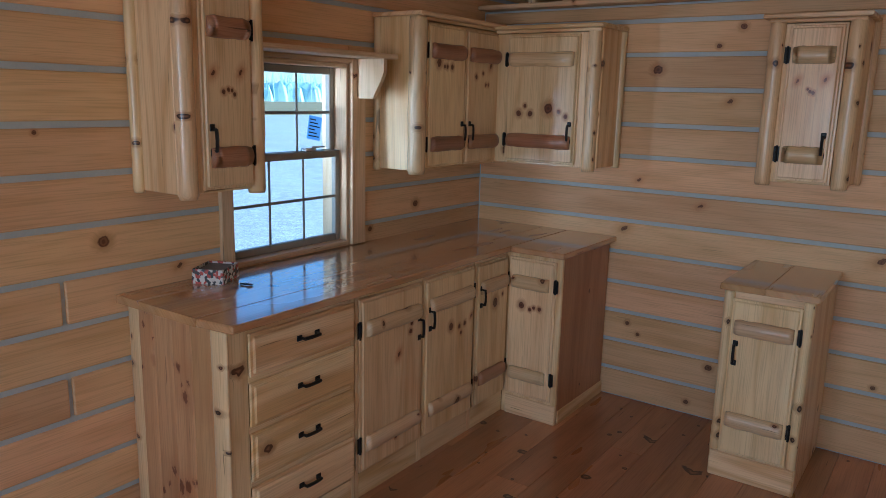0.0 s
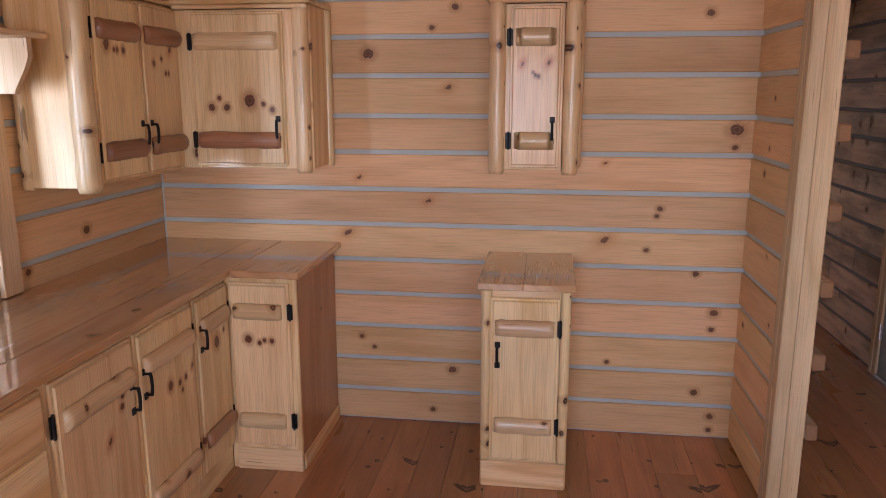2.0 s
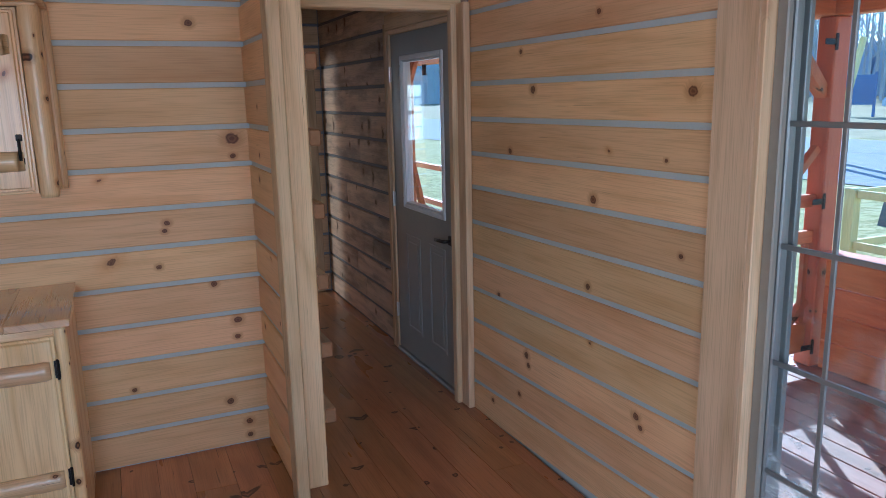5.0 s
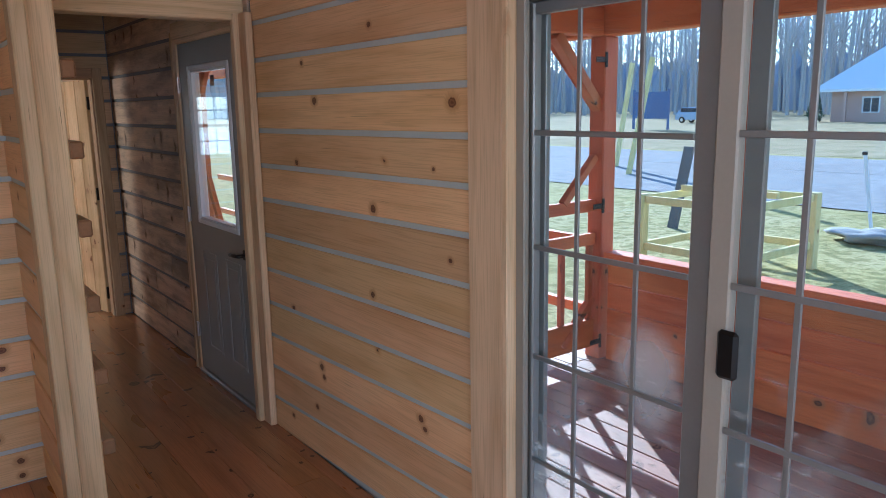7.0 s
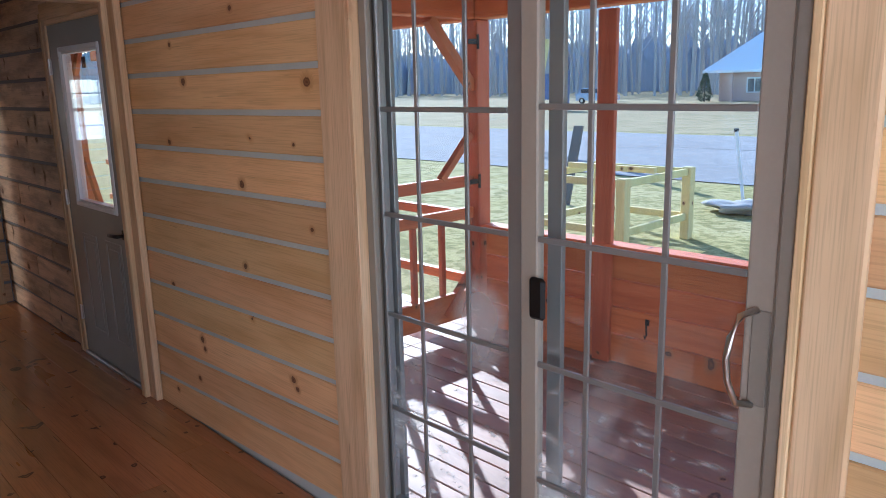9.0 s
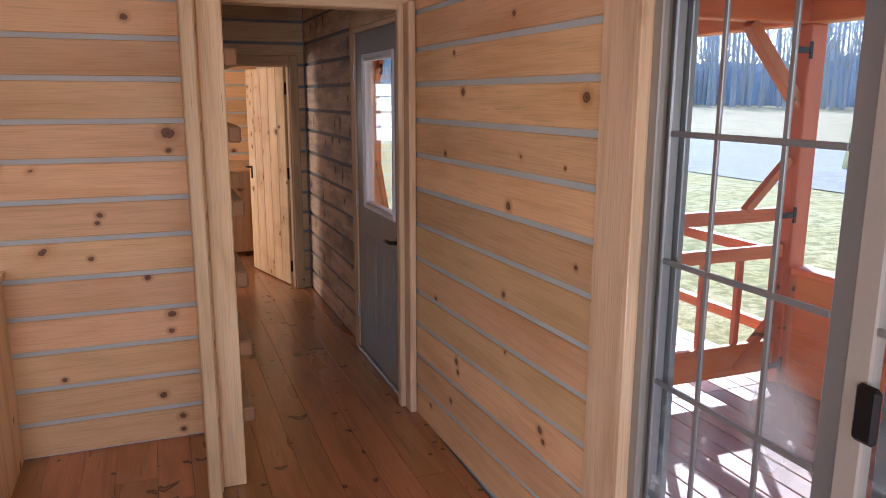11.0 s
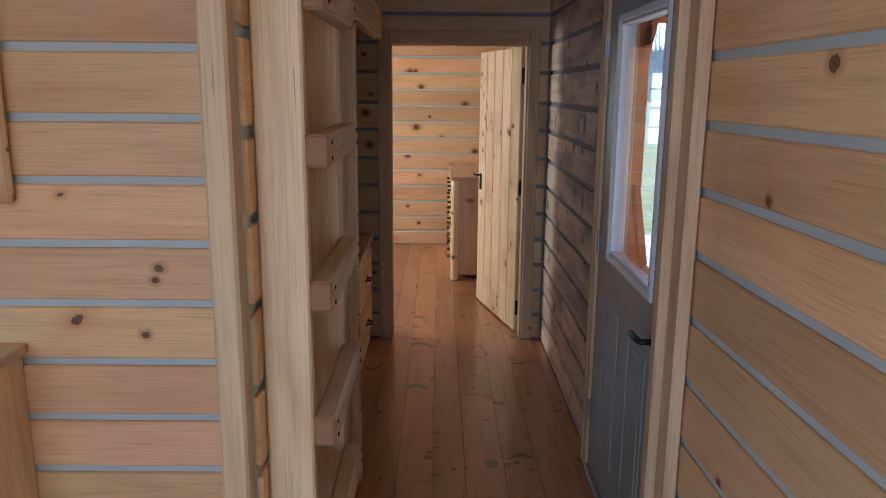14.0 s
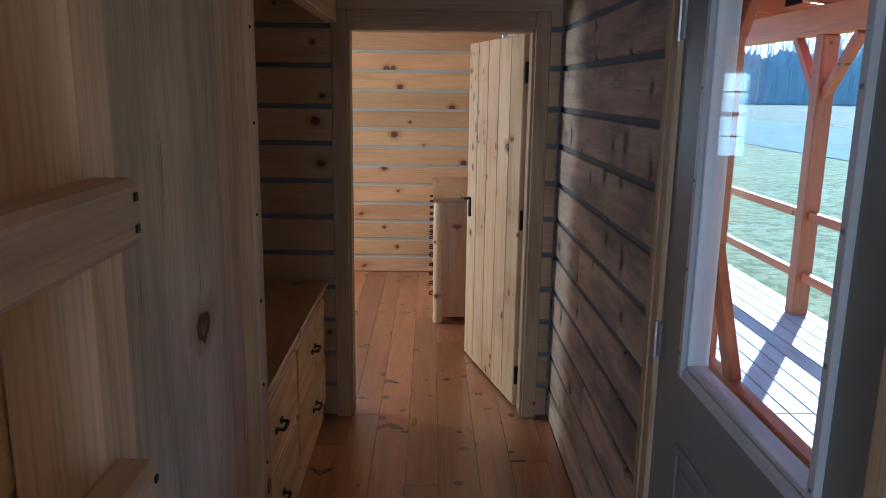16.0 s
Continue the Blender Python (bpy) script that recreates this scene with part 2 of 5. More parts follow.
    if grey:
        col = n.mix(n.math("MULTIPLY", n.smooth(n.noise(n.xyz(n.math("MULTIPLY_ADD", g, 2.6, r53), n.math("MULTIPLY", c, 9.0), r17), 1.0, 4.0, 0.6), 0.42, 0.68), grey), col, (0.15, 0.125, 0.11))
    if marks:
        col = n.mix(n.math("MULTIPLY", smear, 0.6), col, [min(1.0, 1.35 * x) for x in halo])
    col = n.mix(n.math("MULTIPLY", ring, 0.62), col, halo)
    col = n.mix(core, col, knot)
    col = n.mix(n.math("MULTIPLY", heart, 0.5), col, halo)
    if cluster:
        v2 = n.node("ShaderNodeTexVoronoi", feature="F1", voronoi_dimensions="2D")
        warp = n.math("MULTIPLY", n.noise(n.xyz(n.math("MULTIPLY", g, 60.0), n.math("MULTIPLY", c, 90.0), r17), 1.0, 2.0), 0.5)
        n.put(v2.inputs["Vector"], n.xyz(n.math("ADD", n.math("MULTIPLY_ADD", g, 17.0, r17), n.math("MULTIPLY", warp, 1.7)), n.math("ADD", n.math("MULTIPLY_ADD", c, 24.0, r53), warp), 0.0))
        v2.inputs["Scale"].default_value = 1.0
        cell2 = n.node("ShaderNodeSeparateColor")
        n.put(cell2.inputs[0], v2.outputs["Color"])
        band = n.smooth(n.noise(n.xyz(n.math("MULTIPLY_ADD", g, 3.2, r53), r17, 0.0), 1.0, 0.0), 0.60, 0.64)
        here = n.math("MULTIPLY", band, n.math("LESS_THAN", cell2.outputs[0], cluster))
        size2 = n.math("MULTIPLY_ADD", n.math("POWER", cell2.outputs[1], 1.5), 0.42, 0.10)
        col = n.mix(n.math("MULTIPLY", n.math("MULTIPLY", here, 0.55), n.smooth(v2.outputs["Distance"], n.math("MULTIPLY", size2, 2.0), size2)), col, halo)
        col = n.mix(n.math("MULTIPLY", here, n.smooth(v2.outputs["Distance"], size2, n.math("MULTIPLY", size2, 0.7))), col, (0.10, 0.022, 0.010))
        col = n.mix(n.math("MULTIPLY", n.smooth(n.noise(n.xyz(n.math("MULTIPLY_ADD", g, 3.2, r53), r17, 0.0), 1.0, 0.0), 0.54, 0.64), 0.28), col, halo)
    check = n.noise(n.xyz(n.math("MULTIPLY_ADD", g, 3.4, r17), n.math("MULTIPLY", bent, 95.0), r53), 1.0, 1.0)
    col = n.mix(n.math("MULTIPLY", n.smooth(check, 0.745, 0.78), checks), col, [0.35 * x for x in dark])
    val = n.node("ShaderNodeHueSaturation")
    n.put(val.inputs["Value"], n.math("MULTIPLY_ADD", r, tone, 1.0 - tone / 2))
    n.put(val.inputs["Hue"], n.math("MULTIPLY_ADD", n.math("FRACT", r17), 0.014, 0.496))
    n.put(val.inputs["Color"], col)
    n.put(n.bsdf.inputs["Base Color"], val.outputs[0])
    n.put(n.bsdf.inputs["Roughness"], n.math("MULTIPLY_ADD", blot, 0.22, rough - 0.1))
    n.bsdf.inputs["Coat Weight"].default_value = coat
    n.bsdf.inputs["Coat Roughness"].default_value = 0.07 if coat > 0.5 else 0.16
    n.bsdf.inputs["Coat IOR"].default_value = 1.9 if coat > 0.9 else 1.5
    n.bump(n.math("ADD", n.math("MULTIPLY", fibre, 0.6), n.math("MULTIPLY", core, 0.6)), 0.22, 0.0015)
    return n.mat


def plain(name, color, rough=0.5, metal=0.0, grain=12.0, vary=0.25, bump=0.1, dirt=None):
    """A painted, cast or mineral surface with fine grain and broad, faint blotches."""
    n = Net(name)
    at, _ = n.local()
    fine, broad = n.noise(at, grain * 14, 3.0), n.noise(at, grain * 0.35, 3.0, 0.6)
    col = n.mix(n.math("MULTIPLY", n.smooth(broad, 0.3, 0.75), vary), color, dirt or [0.55 * x for x in color])
    col = n.mix(n.math("MULTIPLY", n.smooth(fine, 0.4, 0.7), vary * 0.5), col, [min(1, 1.3 * x) for x in color])
    n.put(n.bsdf.inputs["Base Color"], col)
    n.put(n.bsdf.inputs["Roughness"], n.math("MULTIPLY_ADD", broad, 0.2, rough - 0.1))
    n.bsdf.inputs["Metallic"].default_value = metal
    if bump:
        n.bump(fine, bump, 0.001)
    return n.mat


def glass(name, tint=(0.94, 0.97, 0.98), smears=0.0):
    """Clear window glass, with an uneven film of dust on it."""
    n = Net(name)
    out = n.tree.nodes["Material Output"]
    clear, gloss, mix = n.node("ShaderNodeBsdfTransparent"), n.node("ShaderNodeBsdfGlossy"), n.node("ShaderNodeMixShader")
    clear.inputs[0].default_value = (*tint, 1)
    gloss.inputs["Roughness"].default_value = 0.02
    edge = n.node("ShaderNodeLayerWeight")
    edge.inputs[0].default_value = 0.5
    n.put(mix.inputs[0], n.math("MULTIPLY_ADD", n.math("POWER", edge.outputs["Facing"], 5.0), 0.9, 0.035))
    n.tree.links.new(clear.outputs[0], mix.inputs[1])
    n.tree.links.new(gloss.outputs[0], mix.inputs[2])
    end = mix.outputs[0]
    if smears:
        at, p = n.local()
        film = n.node("ShaderNodeBsdfDiffuse")
        film.inputs[0].default_value = (0.8, 0.8, 0.78, 1)
        a = n.smooth(n.noise(at, 2.2, 4.0, 0.65), 0.5, 0.8)
        b = n.smooth(n.noise(n.xyz(n.math("MULTIPLY", p[1], 9.0), n.math("MULTIPLY", p[2], 22.0), 0.0), 1.0, 5.0, 0.7), 0.52, 0.72)
        low = n.smooth(p[2], 0.25, -0.75)
        where = n.node("ShaderNodeSeparateXYZ")
        n.put(where.inputs[0], n.node("ShaderNodeNewGeometry").outputs["Position"])
        fy = n.math("MULTIPLY", n.math("SUBTRACT", where.outputs[1], 1.57), 7.5)
        fz = n.math("MULTIPLY", n.math("SUBTRACT", where.outputs[2], 0.90), 5.5)
        fog = n.smooth(n.math("ADD", n.math("ADD", n.math("MULTIPLY", fy, fy), n.math("MULTIPLY", fz, fz)), n.math("MULTIPLY", n.noise(at, 9.0, 3.0), 0.9)), 1.5, 0.45)
        amount = n.math("ADD", 0.012, n.math("MULTIPLY", n.math("MULTIPLY", n.math("ADD", a, b), low), smears))
        amount = n.math("MULTIPLY_ADD", fog, 0.3, amount)
        m2 = n.node("ShaderNodeMixShader")
        n.put(m2.inputs[0], amount)
        n.tree.links.new(end, m2.inputs[1])
        n.tree.links.new(film.outputs[0], m2.inputs[2])
        end = m2.outputs[0]
    n.tree.links.new(end, out.inputs[0])
    return n.mat


def paper(name, color):
    """Thin paper that daylight shines through."""
    n = Net(name)
    at, _ = n.local()
    n.put(n.bsdf.inputs["Base Color"], n.mix(n.noise(at, 60.0, 3.0), color, [0.75 * x for x in color]))
    thin, mix = n.node("ShaderNodeBsdfTranslucent"), n.node("ShaderNodeMixShader")
    thin.inputs[0].default_value = (*color, 1)
    mix.inputs[0].default_value = 0.85
    n.tree.links.new(n.bsdf.outputs[0], mix.inputs[1])
    n.tree.links.new(thin.outputs[0], mix.inputs[2])
    n.tree.links.new(mix.outputs[0], n.tree.nodes["Material Output"].inputs[0])
    return n.mat


WALL_L, WALL_D = (0.81, 0.525, 0.268), (0.61, 0.335, 0.142)
CAB_L, CAB_D = (0.92, 0.68, 0.375), (0.72, 0.445, 0.19)
wall_x = pine("wall_pine_x", "x", WALL_L, WALL_D, 0.0, 0.55, 0.26, tone=0.34, fine=0.27, knot=(0.13, 0.05, 0.022), halo=(0.46, 0.22, 0.085), marks=4, checks=0.3)
wall_y = pine("wall_pine_y", "y", WALL_L, WALL_D, 0.0, 0.55, 0.26, tone=0.34, fine=0.27, knot=(0.13, 0.05, 0.022), halo=(0.46, 0.22, 0.085), marks=4, checks=0.3)
# wall and trim pine darkened: the hall's shade is put into both colours
shaded_x = pine("shaded_pine_x", "x", (0.60, 0.395, 0.225), (0.42, 0.245, 0.125), 0.0, 0.6, 0.25, tone=0.3, knot=(0.09, 0.035, 0.018), halo=(0.30, 0.14, 0.06), marks=4, checks=0.3)
shaded_z = pine("shaded_trim_z", "z", (0.50, 0.345, 0.21), (0.36, 0.225, 0.12), 0.06, 0.6, 0.4, tone=0.2)
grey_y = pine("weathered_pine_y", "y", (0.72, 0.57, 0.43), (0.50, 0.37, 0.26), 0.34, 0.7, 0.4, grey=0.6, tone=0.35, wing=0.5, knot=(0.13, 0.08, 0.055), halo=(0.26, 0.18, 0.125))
trim_x = pine("trim_pine_x", "x", (0.77, 0.555, 0.335), (0.58, 0.38, 0.195), 0.04, 0.6, 0.5, tone=0.26)
trim_y = pine("trim_pine_y", "y", (0.77, 0.555, 0.335), (0.58, 0.38, 0.195), 0.04, 0.6, 0.5, tone=0.26)
trim_z = pine("trim_pine_z", "z", (0.77, 0.555, 0.335), (0.58, 0.38, 0.195), 0.04, 0.6, 0.5, tone=0.26)
cab_x = pine("cabinet_pine_x", "x", CAB_L, CAB_D, 0.12, 0.42, 0.85, coat=0.25)
cab_y = pine("cabinet_pine_y", "y", CAB_L, CAB_D, 0.12, 0.42, 0.5, coat=0.25)
cab_z = pine("cabinet_pine_z", "z", CAB_L, CAB_D, 0.22, 0.42, 0.6, coat=0.25, cluster=0.24, wing=0.7)
cab_p = pine("plain_cabinet_pine_z", "z", CAB_L, CAB_D, 0.12, 0.42, 0.6, coat=0.25)
face_z = pine("door_face_pine_z", "z", CAB_L, CAB_D, 0.0, 0.42, 0.42, coat=0.25, marks=6, across=0, checks=0.25, knot=(0.11, 0.03, 0.014), halo=(0.42, 0.16, 0.06))
door_z = pine("plain_door_pine_z", "z", (0.80, 0.58, 0.33), (0.58, 0.375, 0.17), 0.2, 0.65, 0.4, cluster=0.25)
side_z = pine("red_cabinet_pine_z", "z", (0.50, 0.25, 0.11), (0.36, 0.15, 0.06), 0.3, 0.38, 0.4, coat=0.3, cluster=0.4)
end_z = pine("amber_end_pine_z", "z", (0.64, 0.385, 0.18), (0.48, 0.25, 0.10), 0.25, 0.42, 0.5, coat=0.25, cluster=0.45)
honey_z = pine("honey_pine_z", "z", (0.70, 0.42, 0.185), (0.52, 0.275, 0.105), 0.15, 0.42, 0.5, coat=0.25)
pole_z = pine("peeled_pole_z", "z", (0.86, 0.63, 0.345), (0.66, 0.40, 0.175), 0.7, 0.35, 0.15, coat=0.35, big=0.6, knot=(0.05, 0.018, 0.009), wing=0.1)
pole_x = pine("peeled_pole_x", "x", (0.76, 0.55, 0.31), (0.60, 0.37, 0.18), 0.35, 0.35, 0.2, coat=0.35, big=0.7)
dark_pole_x = pine("brown_pole_x", "x", (0.40, 0.20, 0.10), (0.24, 0.10, 0.045), 0.2, 0.35, 0.3, coat=0.3, big=0.8)
grey_z = pine("dull_pine_z", "z", (0.74, 0.56, 0.36), (0.54, 0.385, 0.225), 0.22, 0.7, 0.45, grey=0.25, tone=0.3, big=1.3, wing=0.8)
top_y = pine("counter_pine_y", "y", (0.60, 0.34, 0.15), (0.47, 0.24, 0.095), 0.42, 0.24, 0.5, coat=1.0)
top_x = pine("counter_pine_x", "x", (0.52, 0.27, 0.115), (0.40, 0.19, 0.075), 0.2, 0.3, 0.4, coat=0.5)
floor_y = pine("floor_pine_y", "y", (0.48, 0.225, 0.098), (0.31, 0.13, 0.053), 0.45, 0.30, 0.35, tone=0.5, coat=0.5, wing=0.9, knot=(0.07, 0.022, 0.011), marks=4, across=0, bat=True)
rough_y = pine("sawn_spruce_y", "y", (0.66, 0.50, 0.33), (0.50, 0.36, 0.23), 0.15, 0.75, 0.5, grey=0.2)
# porch light is put into these reds: x and y brightened, z dulled
red_x = pine("red_stained_x", "x", (0.76, 0.22, 0.07), (0.56, 0.13, 0.036), 0.2, 0.55, 0.4)
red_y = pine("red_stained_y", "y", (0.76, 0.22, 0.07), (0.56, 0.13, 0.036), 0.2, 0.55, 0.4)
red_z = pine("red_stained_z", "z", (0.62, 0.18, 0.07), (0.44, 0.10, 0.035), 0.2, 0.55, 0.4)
# sunlit copy of the deck boards: the sun's brightness is in the colour
sunlit_deck_y = pine("sunlit_deck_boards_y", "y", (0.62, 0.52, 0.45), (0.50, 0.41, 0.35), 0.1, 0.6, 0.3, grey=0.15)
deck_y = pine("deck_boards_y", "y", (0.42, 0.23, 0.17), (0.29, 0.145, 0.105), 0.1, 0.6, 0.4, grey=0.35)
yellow_z = pine("fresh_timber", "z", (0.80, 0.67, 0.31), (0.68, 0.52, 0.20), 0.1, 0.7, 0.3)
chink = plain("grey_chinking", (0.56, 0.61, 0.61), 0.8, grain=8, vary=0.2, bump=0.5)
# darker copy of the chinking: shadow in the hall's gaps, put into the colour
shaded_gap = plain("shaded_chinking", (0.21, 0.23, 0.25), 0.85, grain=8, vary=0.2, bump=0.4)
black = plain("black_iron", (0.012, 0.011, 0.011), 0.45, 0.3, grain=30, vary=0.3, bump=0.3)
steel_paint = plain("grey_green_door_paint", (0.285, 0.29, 0.265), 0.42, grain=5, vary=0.15, bump=0.06)
white_trim = plain("white_vinyl", (0.72, 0.74, 0.76), 0.4, grain=6, vary=0.12, bump=0.03)
alu = plain("clay_vinyl_frame", (0.29, 0.262, 0.215), 0.4, 0.0, grain=6, vary=0.15, bump=0.03)
alu_grey = plain("grey_muntin_metal", (0.28, 0.275, 0.26), 0.38, 0.3, grain=6, vary=0.15, bump=0.03)
nickel = plain("brushed_nickel", (0.62, 0.60, 0.57), 0.3, 1.0, grain=20, vary=0.1, bump=0.05)
pane_mat = glass("window_glass")
dusty_mat = glass("smeared_door_glass", smears=0.55)

# ---- the plan ----
XL, XR = -2.335, 1.60          # inner faces of the long walls
YB, YH, YE = 3.985, 6.69, 9.76  # kitchen's back wall, bedroom's wall, bedroom's end wall
Y0 = -2.6                      # wall behind the visitor
TOP = 2.95                     # ceiling of the room
LOFT = 2.10                    # underside of the loft
HALL_TOP = 2.44                # underside of the boards over the hall
T = 0.16                       # thickness of the outer walls
COURSES = (-0.004, 0.166, 0.334, 0.507, 0.674, 0.848, 1.025, 1.199, 1.378, 1.549, 1.735, 1.912, 2.083, 2.256, 2.43, 2.604, 2.778, 2.95)
RIGHT_COURSES = (0.05, 0.222, 0.386, 0.551, 0.716, 0.884, 1.055, 1.228, 1.391, 1.555, 1.72, 1.885, 2.06, 2.25, 2.43, 2.604, 2.778, 2.95)


def right_slope(y, z):
    """The right wall's lower courses drop towards the entrance door."""
    return -0.05 * min(max((y - 2.23) / 1.64, -0.3), 1.0) * (max(1.72 - z, 0) / 1.0)


GAP = 0.0115                   # half of a chinked joint


def cut(lo, hi, holes):
    """What is left of the rectangle lo, hi (along, up) round the holes."""
    rects = [(lo, hi)]
    for (a0, z0), (a1, z1) in holes:
        left = []
        for (u0, w0), (u1, w1) in rects:
            if a1 <= u0 or a0 >= u1 or z1 <= w0 or z0 >= w1:
                left.append(((u0, w0), (u1, w1)))
                continue
            if a0 - u0 > 0.012:
                left.append(((u0, w0), (a0, w1)))
            if u1 - a1 > 0.012:
                left.append(((a1, w0), (u1, w1)))
            m0, m1 = max(u0, a0), min(u1, a1)
            if z0 - w0 > 0.012:
                left.append(((m0, w0), (m1, z0)))
            if w1 - z1 > 0.012:
                left.append(((m0, z1), (m1, w1)))
        rects = left
    return rects


def sloping_plank(wall, f0, f1, a0, a1, w0, w1, slope, mat):
    """A plank of a wall along y whose courses run slightly out of level: slope(y, z) is added to its height."""
    bm = box(f1 - f0, a1 - a0, w1 - w0, 0.004)
    y, z = (a0 + a1) / 2, (w0 + w1) / 2
    for v in bm.verts:
        v.co.z += slope(y + v.co.y, z + v.co.z)
    part("log_plank", bm, mat, wall, "", ((f0 + f1) / 2, y, z))


def mark(ob, knots):
    """Knots of a board: (along the grain, across it, radius) from its middle; a long, slanting one has its radius negative."""
    for j, k in enumerate(knots):
        ob[f"knot_{j}"] = k


def knots_in(wall, along, seen, seed, most=1):
    """Give the planks of a wall or floor their knots: those seen, (along, beside, radius) in the room, and a few small ones elsewhere."""
    rng = random.Random(seed)
    up = 0 if wall.name.startswith("floor") else 2
    for ob in wall.children:
        c = [(v.co[along], v.co[up]) for v in ob.data.vertices]
        a0, a1, b0, b1 = min(a for a, _ in c), max(a for a, _ in c), min(b for _, b in c), max(b for _, b in c)
        o = ob.location
        own = [(a - o[along], b - o[up], r) for a, b, r in seen if a0 <= a - o[along] <= a1 and b0 <= b - o[up] <= b1][:4]
        if not own and a1 - a0 > 0.5:
            own = [(rng.uniform(a0, a1), rng.uniform(0.7 * b0, 0.7 * b1), rng.uniform(0.008, 0.016)) for _ in range(rng.randint(0, most))]
        mark(ob, own)


def log_wall(name, axis, face, out, lo, hi, top, holes, courses, material, label, joints=(), thick=T, mirror=None, slope=None, core=None, base=-0.13):
    """A chinked log wall along an axis: a core of chinking, and the planks proud of it on the inner side. out: +1 or -1, from the room into the wall.
    mirror: planks on the other side too."""
    bm = bmesh.new()
    for (a0, z0), (a1, z1) in cut((lo, base), (hi, top), holes):
        f0, f1 = sorted((face + out * 0.012, face + out * (thick - (0.012 if mirror else 0))))
        span((a0, f0, z0) if axis == "x" else (f0, a0, z0), (a1, f1, z1) if axis == "x" else (f1, a1, z1), 0, bm)
    wall = structure(name, bm, core or chink, label)
    faces = [(face, out, material)] + ([(face + out * thick, -out, mirror)] if mirror else [])
    for f, o, mat in faces:
        f0, f1 = sorted((f, f + o * 0.03))
        for k, (z0, z1) in enumerate(zip(courses, courses[1:])):
            if z0 + 0.05 > top:
                break
            stops = [lo + 0.012] + [j for row, j in joints if row == k] + [hi - 0.012]
            for s0, s1 in zip(stops, stops[1:]):
                e0, e1 = s0 + (0.008 if s0 != stops[0] else 0), s1 - (0.008 if s1 != stops[-1] else 0)
                for (a0, w0), (a1, w1) in cut((e0, z0 + GAP), (e1, min(z1, top) - GAP), holes):
                    if slope:
                        sloping_plank(wall, f0, f1, a0, a1, w0, w1, slope, mat)
                        continue
                    piece("log_plank", (a0, f0, w0) if axis == "x" else (f0, a0, w0), (a1, f1, w1) if axis == "x" else (f1, a1, w1), mat, wall, bevel=0.004)
    return wall


WIN = ((2.075, 0.94), (2.80, 1.815))            # kitchen window in the left wall
SLIDE = ((0.585, 0.02), (2.085, 2.0))            # sliding door in the right wall
DOOR = ((3.985, 0.0), (5.00, 2.075))            # entrance door
BWIN = ((6.95, 0.85), (7.9, 1.75))              # bedroom window beside the door leaf
EWIN = ((-0.66, 1.04), (0.12, 1.86))              # window in the bedroom's end wall
grow = lambda h, m: ((h[0][0] - m, h[0][1] - m), (h[1][0] + m, h[1][1] + m))

# floor under all rooms; its planks come last in the file
floor = structure("floor", span((XL + 0.008, Y0 + 0.008, -0.14), (XR - 0.008, YE - 0.008, -0.022)), plain("subfloor", (0.12, 0.07, 0.04), 0.8), "plank floor of amber-stained knotty pine")

# holes at y 7.9 and -1.8 are unseen openings added for fill lamps
wall_left = log_wall("wall_left", "y", XL, -1, Y0, YE, TOP, [WIN, ((7.9, 0.95), (8.7, 1.95)), ((-1.8, 0.9), (-0.8, 2.0))], COURSES, wall_y, "chinked pine log wall with a window", joints=((5, 1.36), (3, 1.36), (10, 0.4)))
wall_right = log_wall("wall_right", "y", XR, 1, Y0, 3.90, TOP, [SLIDE], RIGHT_COURSES, wall_y, "chinked pine log wall with sliding glass doors", joints=((4, -0.3), (8, 0.2)), slope=right_slope)
wall_hall = log_wall("wall_hall", "y", XR - 0.004, 1, 3.90, YE, TOP, [DOOR, BWIN], COURSES, grey_y, "weathered chinked log wall beside the entrance door", joints=((3, 5.5), (2, 5.9), (1, 5.7), (5, 6.1)), core=shaded_gap, thick=0.10)
# both openings are unseen, added to hold the rear fill lamps
wall_rear = log_wall("wall_rear", "x", Y0, -1, XL, XR, TOP, [((-1.5, 0.95), (-0.3, 2.0)), ((0.3, 0.95), (1.5, 2.0))], COURSES, wall_x, "chinked pine log wall")
wall_kitchen = log_wall("wall_kitchen", "x", YB, 1, XL, 0.55, LOFT + 0.07, [], COURSES, wall_x, "chinked pine log wall behind the kitchen cabinets", thick=0.09, base=0.0)
wall_stub = log_wall("wall_stub", "y", 0.508, 1, 3.345, YB + 0.02, LOFT, [], COURSES, wall_y, "short chinked log partition carrying the loft ladder", thick=0.042, mirror=wall_y, base=0.0)
HALLDOOR = ((0.594, 0.0), (1.468, 1.912))
wall_bedroom = log_wall("wall_bedroom", "x", YH, 1, XL, XR, TOP, [HALLDOOR], COURSES, shaded_x, "shade-darkened chinked log wall with an open doorway", thick=0.1, core=shaded_gap, base=0.0)
wall_end = log_wall("wall_end", "x", YE, 1, XL, XR, TOP, [EWIN], (-0.01, 0.145, 0.30, 0.465, 0.63, 0.80, 0.965, 1.13, 1.295, 1.455, 1.62, 1.785, 1.95, 2.12, 2.3, 2.48, 2.66, 2.84, 2.95), wall_x, "sunlit chinked log wall of the bedroom")

